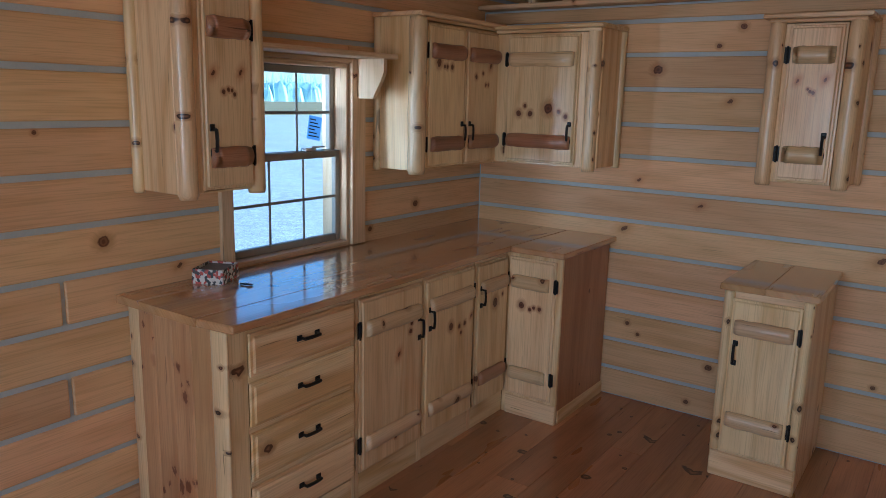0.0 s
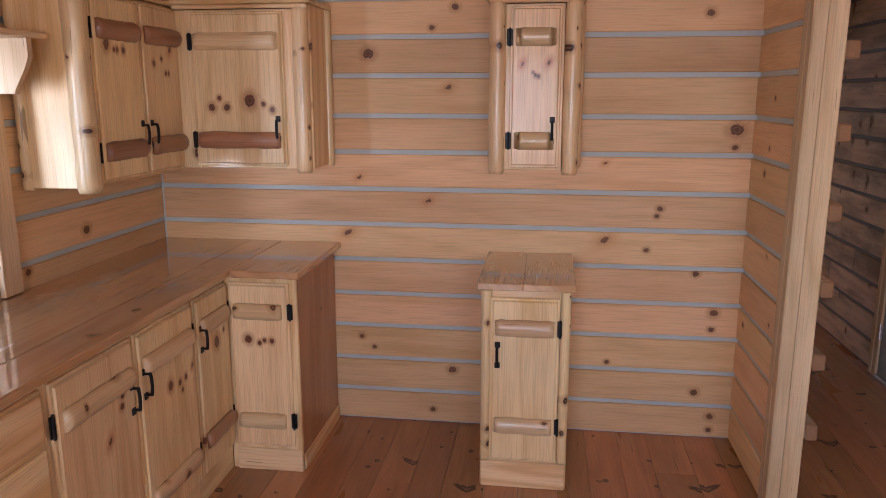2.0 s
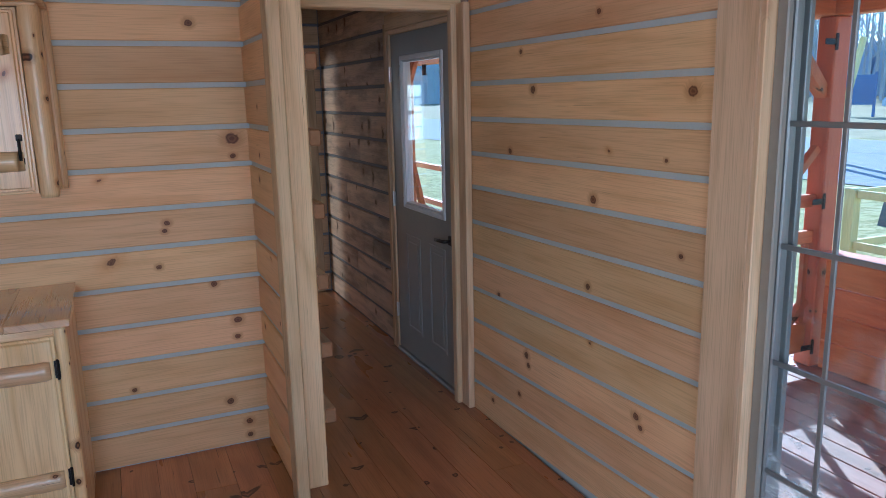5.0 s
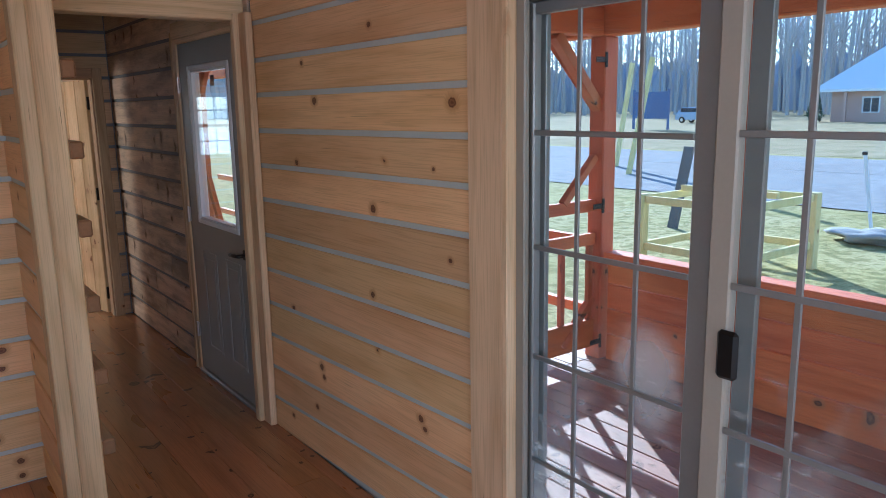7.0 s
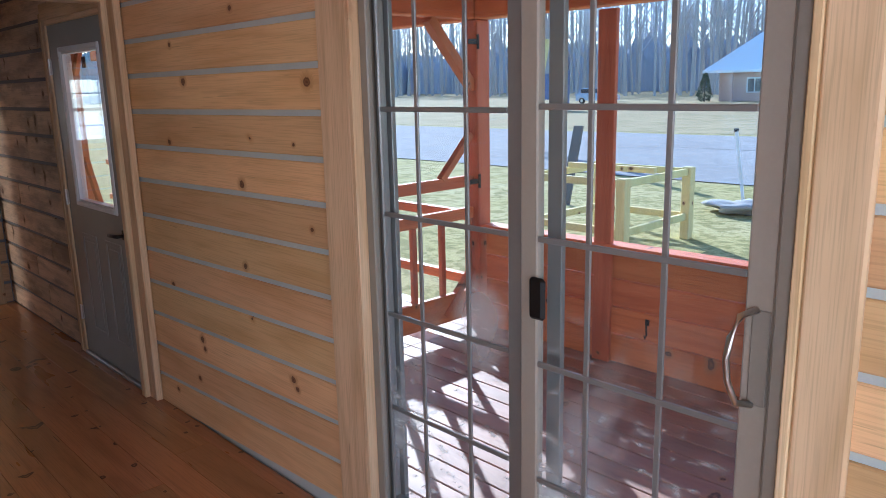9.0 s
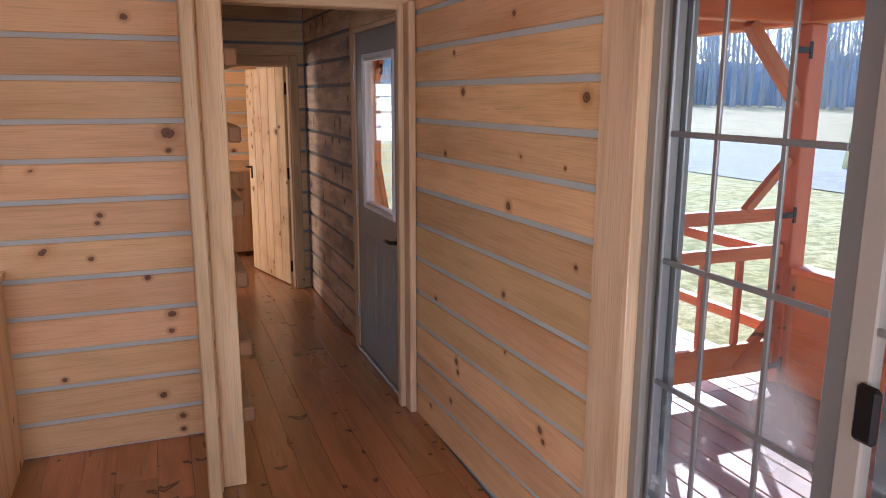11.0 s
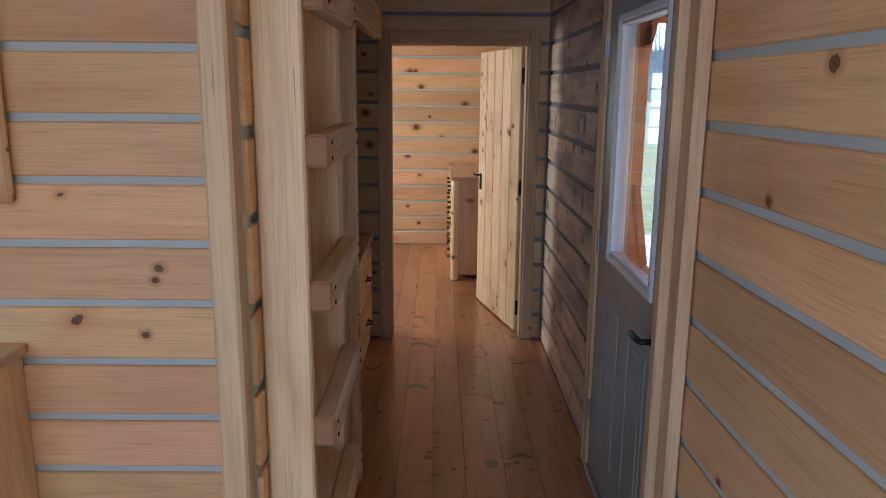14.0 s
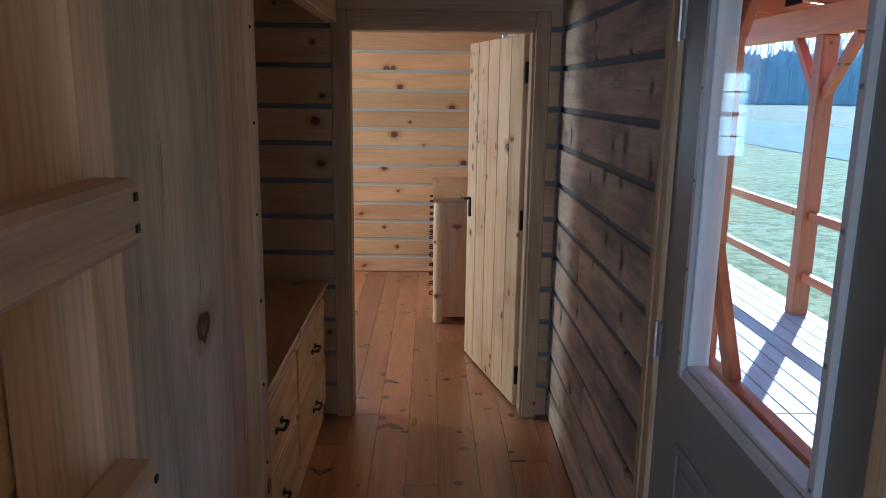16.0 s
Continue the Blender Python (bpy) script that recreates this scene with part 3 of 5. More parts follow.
knots_in(wall_kitchen, 0, [(-1.247, 1.835, 0.024), (-0.869, 1.68, -0.034), (-0.838, 2.04, 0.016), (0.289, 1.999, 0.016), (0.435, 1.494, 0.029), (0.435, 1.416, 0.012), (-0.135, 1.339, -0.022), (-0.965, 1.145, -0.034),
                           (0.123, 1.13, 0.013), (0.11, 1.095, 0.011), (-1.306, 1.254, -0.03), (-1.367, 0.981, -0.045), (-0.123, 0.976, -0.045), (0.071, 0.932, 0.012), (0.303, 0.825, 0.014), (0.398, 0.637, 0.018),
                           (0.391, 0.555, 0.013), (0.334, 0.234, 0.016), (0.415, 0.113, 0.016), (0.415, 0.044, 0.013), (-0.845, 0.289, 0.018), (-1.244, 0.393, 0.011), (-0.087, 0.369, 0.011), (-0.945, 0.07, 0.013), (-0.945, 1.951, 0.012), (-1.309, 0.446, 0.012)], 1, 0)
knots_in(wall_stub, 1, [(3.724, 1.431, 0.011), (3.625, 0.993, -0.022)], 2)
knots_in(wall_right, 1, [(2.806, 1.954, 0.012), (3.27, 1.682, 0.018), (2.304, 1.662, 0.02), (3.471, 1.409, 0.014), (2.727, 1.452, -0.02), (2.414, 1.438, 0.008), (2.82, 1.26, 0.018), (2.326, 1.13, 0.01), (2.844, 0.909, 0.014),
                         (3.321, 0.469, 0.017), (3.304, 0.424, 0.013), (3.389, 0.251, 0.013), (2.824, 0.68, -0.02), (2.526, 0.484, 0.016), (2.50, 0.45, 0.012), (3.661, 0.116, 0.012), (3.589, 0.698, 0.013)], 3)
knots_in(wall_left, 1, [(1.517, 1.134, 0.022), (1.824, 0.995, -0.03), (3.343, 1.088, 0.02), (2.962, 0.994, 0.014), (1.307, 1.525, 0.008)], 4)
knots_in(wall_end, 0, [(0.607, 1.803, 0.03), (0.66, 1.81, 0.02), (0.719, 1.652, 0.026), (1.174, 1.475, 0.03), (0.67, 1.243, 0.03), (0.58, 0.948, 0.026), (0.62, 0.955, 0.02), (1.283, 0.992, 0.028), (0.705, 0.743, -0.036), (0.375, 0.534, -0.05),
                       (0.696, 0.231, 0.018), (0.397, 0.053, -0.05), (0.93, 1.15, -0.03)], 5)
knots_in(wall_bedroom, 0, [(0.48, 1.597, 0.013), (0.445, 1.482, 0.022), (0.468, 1.282, 0.02), (0.44, 1.838, 0.013)], 6)
knots_in(wall_rear, 0, [], 7, 3)

bm = bmesh.new()
for k in range(60):
    x0 = XL - T + k * 0.1365
    if x0 < XR + T:
        span((x0, Y0 - T, TOP), (min(x0 + 0.133, XR + T), YE + T, TOP + 0.03), 0.004, bm)
tagged(structure("ceiling", bm, wall_y, "board ceiling of natural pine"))

# loft over the hall: floor boards on joists, edge beam, cap and balusters
bm = bmesh.new()
for k in range(30):
    x0 = XL + 0.002 + k * 0.135
    if x0 < XR - 0.02:
        z0 = LOFT if x0 < 0.45 else HALL_TOP
        span((x0, YB + 0.095, z0), (min(x0 + 0.132, XR - 0.002), YH - 0.002, z0 + 0.03), 0.003, bm)
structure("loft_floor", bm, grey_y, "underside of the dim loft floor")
structure("loft_beam", span((0.56, YB - 0.03, 2.078), (XR - 0.006, YB + 0.09, 2.25), 0.006, span((0.56, YB - 0.028, 2.253), (XR - 0.006, YB + 0.088, HALL_TOP + 0.03), 0.006)), trim_x, "squared pine beams over the hall opening")
structure("loft_edge", span((0.50, YB + 0.095, LOFT + 0.033), (0.545, YH - 0.004, HALL_TOP - 0.003), 0.004), trim_y, "pine board along the edge of the loft floor")
structure("loft_cap", span((XL + 0.004, YB - 0.075, LOFT + 0.072), (0.55, YB + 0.09, LOFT + 0.098), 0.005), trim_x, "pine cap board along the loft edge")
bal = thing("loft_railing", (-0.9, YB + 0.01, LOFT + 0.098), "peeled log railing along the loft edge", "railing")
for k in range(13):
    part("baluster", log(0.62, 0.028, seed=k), pole_z, bal, "", (XL + 0.32 + k * 0.22, YB + 0.01, LOFT + 0.098 + 0.31), True)
part("handrail", log(2.86, 0.045, "x", seed=40), pole_x, bal, "", (-0.9, YB + 0.01, LOFT + 0.098 + 0.64), True)

# corner post of the partition and trims
structure("trim_post", span((0.488, 3.283, 0.0), (0.541, 3.338, 2.6), 0.006, span((0.488, 3.334, 0.0), (0.507, 3.388, 2.6), 0.004)), trim_z, "squared pine post at the end of the partition")


def window_pane(parent, name, lo, hi, material):
    ob = piece(name, lo, hi, material, parent, bevel=0)
    ob.visible_shadow = False
    return ob


# ---- kitchen window ----
window = tagged(new("window_1"), "white double-hung window with grilles in pine casing", kind="structure")
OFF[window] = Vector()
(wy0, wz0), (wy1, wz1) = WIN
xo = XL - T
piece("jamb", (xo, wy0, wz0), (XL + 0.004, wy0 + 0.02, wz1), trim_z, window)
piece("jamb", (xo, wy1 - 0.02, wz0), (XL + 0.004, wy1, wz1), trim_z, window)
piece("head", (xo, wy0 + 0.02, wz1 - 0.02), (XL + 0.004, wy1 - 0.02, wz1), trim_y, window)
piece("window_sill", (xo, wy0 + 0.02, wz0), (XL + 0.012, wy1 - 0.02, wz0 + 0.02), trim_y, window)
piece("casing", (XL + 0.001, wy1 + 0.002, 0.936), (XL + 0.024, wy1 + 0.10, 1.838), trim_z, window)
piece("casing", (XL + 0.001, wy0 - 0.058, 0.936), (XL + 0.024, wy0 - 0.002, 1.838), trim_z, window)
piece("casing", (XL + 0.001, wy0 - 0.002, wz1 + 0.002), (XL + 0.022, wy1 + 0.002, 1.838), trim_y, window)
for name, x0, z0, z1, deep in (("upper_sash", XL - 0.105, 1.372, wz1 - 0.02, 0.03), ("lower_sash", XL - 0.068, wz0 + 0.02, 1.405, 0.03)):
    y0, y1 = wy0 + 0.02, wy1 - 0.02
    bm = bmesh.new()
    for lo, hi in (((x0, y0, z0), (x0 + deep, y0 + 0.032, z1)), ((x0, y1 - 0.032, z0), (x0 + deep, y1, z1)), ((x0, y0 + 0.032, z0), (x0 + deep, y1 - 0.032, z0 + 0.034)), ((x0, y0 + 0.032, z1 - 0.034), (x0 + deep, y1 - 0.032, z1))):
        span(lo, hi, 0.004, bm)
    sash = part(name, bm, alu, window)
    window_pane(sash, "pane", (x0 + 0.012, y0 + 0.03, z0 + 0.03), (x0 + 0.016, y1 - 0.03, z1 - 0.03), pane_mat)
    for k in (1, 2):
        y = y0 + 0.032 + k * (y1 - y0 - 0.064) / 3
        piece("muntin", (x0 + 0.0165, y - 0.007, z0 + 0.034), (x0 + 0.023, y + 0.007, z1 - 0.034), alu_grey, sash)
    piece("muntin", (x0 + 0.0235, y0 + 0.032, (z0 + z1) / 2 - 0.007), (x0 + 0.028, y1 - 0.032, (z0 + z1) / 2 + 0.007), alu_grey, sash)
part("sash_lock", span((XL - 0.085, 2.56, 1.406), (XL - 0.045, 2.63, 1.420), 0.004, span((XL - 0.055, 2.60, 1.42), (XL - 0.04, 2.68, 1.428), 0.003)), white_trim, window)
sticker = piece("sticker", (XL - 0.0885, 2.615, 1.455), (XL - 0.0875, 2.70, 1.565), paper("printed_sticker", (0.42, 0.58, 0.78)), window, "pale printed label on the glass", bevel=0)
sticker.rotation_euler = (radians(-10), 0, 0)
for k in range(6):
    piece("print_line", (XL - 0.0872, 2.622, 1.468 + k * 0.0155), (XL - 0.0866, 2.692 - 0.016 * (k % 3), 1.4735 + k * 0.0155), black, sticker, bevel=0)

shelf = thing("window_shelf", (XL, 2.5, 1.84), "narrow pine shelf on brackets over the kitchen window", "shelf")
piece("board", (XL + 0.002, 2.03, 1.84), (XL + 0.185, 2.955, 1.863), trim_y, shelf, bevel=0.005)
for y in (2.075, 2.835):
    bm = bmesh.new()
    outline = [(0, 0), (0.165, 0), (0.165, -0.06), (0.148, -0.10), (0.105, -0.17), (0.10, -0.185), (0, -0.185)]
    a = [bm.verts.new((XL + 0.026 + u, y, 1.8385 + v)) for u, v in outline]
    b = [bm.verts.new((XL + 0.026 + u, y + 0.024, 1.8385 + v)) for u, v in outline]
    bm.faces.new(a), bm.faces.new(b[::-1])
    for i in range(7):
        bm.faces.new((a[i], b[i], b[(i + 1) % 7], a[(i + 1) % 7]))
    bmesh.ops.recalc_face_normals(bm, faces=bm.faces)
    bmesh.ops.translate(bm, vec=(-XL - 0.1, -y, -1.75), verts=bm.verts)
    part("bracket", bm, trim_z, shelf, loc=(XL + 0.1, y, 1.75))

# ---- sliding doors ----
slider = tagged(new("door_1"), "two-panel sliding glass door with grilles and smeared glass", kind="structure")
OFF[slider] = Vector()
(sy0, sz0), (sy1, sz1) = SLIDE
piece("casing", (XR - 0.026, sy1 - 0.058, 0.0), (XR - 0.002, sy1 + 0.112, 2.06), trim_z, slider, bevel=0.006)
piece("casing", (XR - 0.026, sy0 - 0.115, 0.0), (XR - 0.002, sy0 - 0.005, 2.06), trim_z, slider, bevel=0.006)
piece("casing", (XR - 0.024, sy0 - 0.005, sz1 - 0.005), (XR - 0.002, sy1 - 0.059, sz1 + 0.12), trim_y, slider, bevel=0.006)
piece("jamb", (XR - 0.03, sy1 - 0.080, sz0), (XR + 0.02, sy1 - 0.0585, sz1), trim_z, slider)
piece("jamb", (XR + 0.021, sy1 - 0.03, sz0), (XR + T, sy1 + 0.006, sz1), trim_z, slider)
piece("jamb", (XR - 0.03, sy0 - 0.004, sz0), (XR + T, sy0 + 0.016, sz1), trim_z, slider)
bm = bmesh.new()
f0, f1 = XR + 0.005, XR + 0.125
for lo, hi in (((f0, sy1 - 0.12, sz0), (f0 + 0.022, sy1 - 0.081, sz1 - 0.006)), ((f0 + 0.022, sy1 - 0.055, sz0), (f1, sy1 - 0.031, sz1 - 0.006)), ((f0, sy0 + 0.018, sz0), (f1, sy0 + 0.058, sz1 - 0.006)), ((f0, sy0 + 0.058, sz1 - 0.05), (f1, sy1 - 0.058, sz1 - 0.006)), ((f0, sy0 + 0.058, sz0), (f1, sy1 - 0.058, sz0 + 0.03))):
    span(lo, hi, 0.004, bm)
for y in (sy0 + 0.0595,):
    span((f0 + 0.03, y, sz0 + 0.03), (f0 + 0.05, y + 0.014, sz1 - 0.05), 0.003, bm)
part("frame", bm, alu, slider)


def glass_panel(name, x, y0, y1, left, right, label, metal, uprights, levels):
    bm = bmesh.new()
    z0, z1 = sz0 + 0.032, sz1 - 0.052
    for lo, hi in (((x, y0, z0), (x + 0.034, y0 + right, z1)), ((x, y1 - left, z0), (x + 0.034, y1, z1)), ((x, y0 + right, z1 - 0.035), (x + 0.034, y1 - left, z1)), ((x, y0 + right, z0), (x + 0.034, y1 - left, z0 + 0.09))):
        span(lo, hi, 0.005, bm)
    panel = part(name, bm, metal, slider, label)
    a, b = y0 + right, y1 - left
    window_pane(panel, "pane", (x + 0.012, a - 0.01, z0 + 0.08), (x + 0.018, b + 0.01, z1 - 0.025), dusty_mat)
    for y in uprights:
        piece("muntin", (x + 0.003, y - 0.008, z0 + 0.09), (x + 0.0115, y + 0.008, z1 - 0.035), alu_grey, panel, bevel=0.002)
    for z in levels:
        piece("muntin", (x + 0.0005, a, z - 0.008), (x + 0.010, b, z + 0.008), alu_grey, panel, bevel=0.002)
    return panel


fixed = glass_panel("fixed_panel", XR + 0.082, 1.375, sy1 - 0.057, 0.022, 0.07, "", alu_grey, (1.612, 1.83), (1.567, 1.213, 0.855, 0.50))
tan_vinyl = plain("pale_tan_vinyl", (0.39, 0.345, 0.28), 0.42, grain=6, vary=0.15, bump=0.03)
moving = glass_panel("sliding_panel", XR + 0.04, sy0 + 0.06, 1.360, 0.060, 0.075, "pale tan vinyl panel", tan_vinyl, (0.92, 1.137), (1.579, 1.224, 0.863, 0.505))
part("pull_handle", tube([(XR + 0.036, 0.69, 1.15), (XR + 0.0, 0.71, 1.14), (XR - 0.012, 0.725, 1.09), (XR - 0.015, 0.73, 1.04), (XR - 0.012, 0.725, 0.99), (XR + 0.0, 0.71, 0.94), (XR + 0.036, 0.69, 0.93)], 0.008), nickel, moving, "brushed nickel pull", smooth=True)
piece("lock_plate", (XR + 0.034, 0.66, 0.93), (XR + 0.0405, 0.70, 1.15), alu, moving, bevel=0.002)
# the screen's stiles stand outside the glass
screen = part("screen_frame", span((XR + 0.128, 1.283, sz0 + 0.03), (XR + 0.148, 1.335, sz1 - 0.05), 0.003, span((XR + 0.128, 2.0, sz0 + 0.03), (XR + 0.148, 2.045, sz1 - 0.05), 0.003)), alu_grey, slider)
latch_bm = box(0.02, 0.055, 0.12, 0.012)
part("latch", latch_bm, black, moving, "black plastic latch", (XR + 0.029, 1.29, 1.06))

# ---- entrance door ----
entry = tagged(new("door_2"), "grey-green steel entrance door with a half-light, closed", kind="structure")
OFF[entry] = Vector()
DX = 1.577   # inner face of the leaf
dy0, dy1, dz0, dz1 = 4.022, 4.945, 0.03, 2.035
piece("casing", (DX - 0.045, 3.945, 0.0), (XR + 0.02, 3.995, 2.11), trim_z, entry, bevel=0.005)
piece("casing", (DX - 0.02, 3.855, 0.0), (XR - 0.006, 3.943, 2.11), trim_z, entry, bevel=0.005)
piece("jamb", (DX - 0.02, 3.997, 0.0), (XR + 0.094, dy0 - 0.003, 2.066), trim_z, entry, bevel=0.004)
piece("jamb", (DX - 0.012, dy1 + 0.003, 0.0), (XR + 0.094, 4.998, 2.066), trim_z, entry, bevel=0.004)
piece("casing", (DX - 0.014, 5.0, 0.0), (XR - 0.007, 5.045, 2.11), trim_z, entry, bevel=0.005)
piece("head", (DX - 0.012, dy0 - 0.003, dz1 + 0.003), (XR + 0.094, dy1 + 0.003, 2.066), trim_y, entry, bevel=0.004)
piece("casing", (DX - 0.018, 3.997, 2.068), (XR - 0.007, 4.998, 2.16), trim_y, entry, bevel=0.005)
piece("threshold", (DX - 0.02, dy0, 0.0), (XR + T, dy1, 0.026), alu_grey, entry, bevel=0.006)
LITE = ((4.155, 0.985), (4.785, 1.905))
bm = bmesh.new()
for (a0, z0), (a1, z1) in cut((dy0, dz0), (dy1, dz1), [grow(LITE, -0.03)]):
    span((DX, a0, z0), (DX + 0.045, a1, z1), 0, bm)
leaf = part("leaf", bm, steel_paint, entry)
for y0 in (4.17, 4.54):
    for z0, z1 in ((0.20, 0.82),):
        bm = bmesh.new()
        for lo, hi in (((y0, z0), (y0 + 0.024, z1)), ((y0 + 0.21, z0), (y0 + 0.234, z1)), ((y0 + 0.024, z0), (y0 + 0.21, z0 + 0.024)), ((y0 + 0.024, z1 - 0.024), (y0 + 0.21, z1))):
            span((DX - 0.006, *lo), (DX + 0.002, *hi), 0.0035, bm)
        span((DX - 0.005, y0 + 0.045, z0 + 0.045), (DX + 0.002, y0 + 0.189, z1 - 0.045), 0.0045, bm)
        part("raised_panel", bm, steel_paint, leaf)
bm = bmesh.new()
(ly0, lz0), (ly1, lz1) = LITE
for m, w, front, back, soft_edge in ((0.0, 0.030, -0.010, 0.055, 0.006), (0.030, 0.010, -0.002, 0.045, 0.003)):
    a0, a1, b0, b1 = ly0 + m, ly1 - m, lz0 + m, lz1 - m
    for lo, hi in (((a0, b0), (a0 + w, b1)), ((a1 - w, b0), (a1, b1)), ((a0 + w, b0), (a1 - w, b0 + w)), ((a0 + w, b1 - w), (a1 - w, b1))):
        span((DX + front, *lo), (DX + back, *hi), soft_edge, bm)
lite = part("light_frame", bm, white_trim, leaf, "white vinyl frame of the glass")
window_pane(lite, "pane", (DX + 0.010, ly0 + 0.03, lz0 + 0.03), (DX + 0.015, ly1 - 0.03, lz1 - 0.03), pane_mat)
for k in range(5):
    for y, z in ((ly0 + 0.014, lz0 + 0.06 + k * 0.2), (ly1 - 0.014, lz0 + 0.06 + k * 0.2)):
        part("screw", box(0.003, 0.008, 0.008, 0.002), alu_grey, lite, loc=(DX - 0.0112, y, z), key="lite_screw")
piece("paper_tag", (DX + 0.0155, 4.42, 1.78), (DX + 0.0165, 4.48, 1.84), plain("dark_tag", (0.06, 0.02, 0.03), 0.6), lite, "small dark label on the glass", bevel=0)
lever = part("lever_handle", box(0.012, 0.056, 0.056, 0.012, (DX - 0.006, 4.085, 0.885)), black, leaf, "black lever handle")
part("lever", tube([(DX - 0.01, 4.085, 0.885), (DX - 0.047, 4.087, 0.885), (DX - 0.052, 4.10, 0.885), (DX - 0.052, 4.15, 0.882), (DX - 0.048, 4.20, 0.878)], 0.0105), black, lever, smooth=True)
for z in (0.28, 1.02, 1.80):
    part("hinge", span((-0.004, -0.012, -0.045), (0.004, 0.012, 0.045), 0.002, tube([(-0.008, 0.0, -0.048), (-0.008, 0.0, 0.048)], 0.006)), nickel, leaf, loc=(DX - 0.004, dy1 + 0.002, z))

# ---- doorway to the bedroom ----
frame_set = tagged(new("doorway_trim"), "shade-darkened pine casing of the bedroom doorway", kind="structure")
OFF[frame_set] = Vector()
(hx0, _), (hx1, hz) = HALLDOOR
piece("casing", (hx0 - 0.068, YH - 0.022, 0.0), (hx0 + 0.004, YH - 0.002, hz + 0.075), shaded_z, frame_set, bevel=0.004)
piece("casing", (hx1 - 0.004, YH - 0.022, 0.0), (hx1 + 0.066, YH - 0.002, hz + 0.075), shaded_z, frame_set, bevel=0.004)
piece("casing", (hx0 + 0.004, YH - 0.020, hz - 0.004), (hx1 - 0.004, YH - 0.002, hz + 0.073), shaded_x, frame_set, bevel=0.004)
piece("jamb", (hx0, YH - 0.002, 0.0), (hx0 + 0.016, YH + 0.105, hz), shaded_z, frame_set)
piece("jamb", (hx1 - 0.016, YH - 0.002, 0.0), (hx1, YH + 0.105, hz), shaded_z, frame_set)
piece("jamb", (hx0 + 0.016, YH - 0.002, hz - 0.016), (hx1 - 0.016, YH + 0.105, hz), shaded_x, frame_set)

# bedroom door: vertical boards, swung into the bedroom
bdoor = tagged(new("door_3"), "open plank door of natural knotty pine", kind="structure")
bwid = 0.855
for k in range(5):
    w = bwid / 5
    o = part("plank", box(w - 0.003, 0.034, 1.885, 0.005), door_z, bdoor, loc=(-bwid + (k + 0.5) * w, 0, 0.012 + 0.9425), key="door_plank")
for z in (0.25, 1.62):
    part("batten", box(bwid - 0.12, 0.022, 0.12, 0.004), cab_x, bdoor, loc=(-bwid / 2, 0.029, z))
for z in (0.18, 1.0, 1.72):
    part("hinge", box(0.012, 0.05, 0.10, 0.003), black, bdoor, loc=(0.004, 0.012, z), key="bdoor_hinge")
knob = part("latch_handle", box(0.03, 0.01, 0.12, 0.004), black, bdoor, "black iron latch", (-bwid + 0.07, -0.0225, 0.95))
part("thumb_piece", tube([(-bwid + 0.07, -0.02, 1.0), (-bwid + 0.07, -0.055, 1.0), (-bwid + 0.03, -0.06, 1.0)], 0.008), black, knob)
bdoor.matrix_world = pose(1.446, 6.80, 0.0, 0, 0, -75.3)

# bedroom window beside it
bwin = tagged(new("window_2"), "bedroom window behind the open door", kind="structure")
OFF[bwin] = Vector()
(by0, bz0), (by1, bz1) = BWIN
bm = bmesh.new()
for lo, hi in (((XR - 0.02, by0 - 0.07, bz0 - 0.07), (XR + 0.06, by0, bz1 + 0.07)), ((XR - 0.02, by1, bz0 - 0.07), (XR + 0.06, by1 + 0.07, bz1 + 0.07)), ((XR - 0.02, by0, bz1), (XR + 0.06, by1, bz1 + 0.07)), ((XR - 0.02, by0, bz0 - 0.07), (XR + 0.06, by1, bz0))):
    span(lo, hi, 0.004, bm)
part("casing", bm, trim_z, bwin)
bm = bmesh.new()
for lo, hi in (((XR + 0.061, by0, bz0), (XR + 0.10, by0 + 0.04, bz1)), ((XR + 0.061, by1 - 0.04, bz0), (XR + 0.10, by1, bz1)), ((XR + 0.061, by0 + 0.04, bz1 - 0.04), (XR + 0.10, by1 - 0.04, bz1)), ((XR + 0.061, by0 + 0.04, bz0), (XR + 0.10, by1 - 0.04, bz0 + 0.04)), ((XR + 0.061, by0 + 0.04, 1.28), (XR + 0.10, by1 - 0.04, 1.32))):
    span(lo, hi, 0.003, bm)
part("window_frame", bm, white_trim, bwin)
window_pane(bwin, "pane", (XR + 0.078, by0 + 0.03, bz0 + 0.03), (XR + 0.082, by1 - 0.03, bz1 - 0.03), pane_mat)

ewin = tagged(new("window_3"), "bedroom window with grilles in the end wall", kind="structure")
OFF[ewin] = Vector()
(ex0, ez0), (ex1, ez1) = EWIN
bm = bmesh.new()
for lo, hi in (((ex0, ez0), (ex0 + 0.05, ez1)), ((ex1 - 0.05, ez0), (ex1, ez1)), ((ex0 + 0.05, ez0), (ex1 - 0.05, ez0 + 0.05)), ((ex0 + 0.05, ez1 - 0.05), (ex1 - 0.05, ez1)), ((ex0 + 0.05, 1.435), (ex1 - 0.05, 1.475))):
    span((lo[0], YE + 0.03, lo[1]), (hi[0], YE + 0.08, hi[1]), 0.004, bm)
part("window_frame", bm, white_trim, ewin)
window_pane(ewin, "pane", (ex0 + 0.04, YE + 0.052, ez0 + 0.04), (ex1 - 0.04, YE + 0.056, ez1 - 0.04), pane_mat)
for k in (1, 2):
    x = ex0 + 0.05 + k * (ex1 - ex0 - 0.1) / 3
    piece("muntin", (x - 0.008, YE + 0.04, ez0 + 0.05), (x + 0.008, YE + 0.05, ez1 - 0.05), alu_grey, ewin)
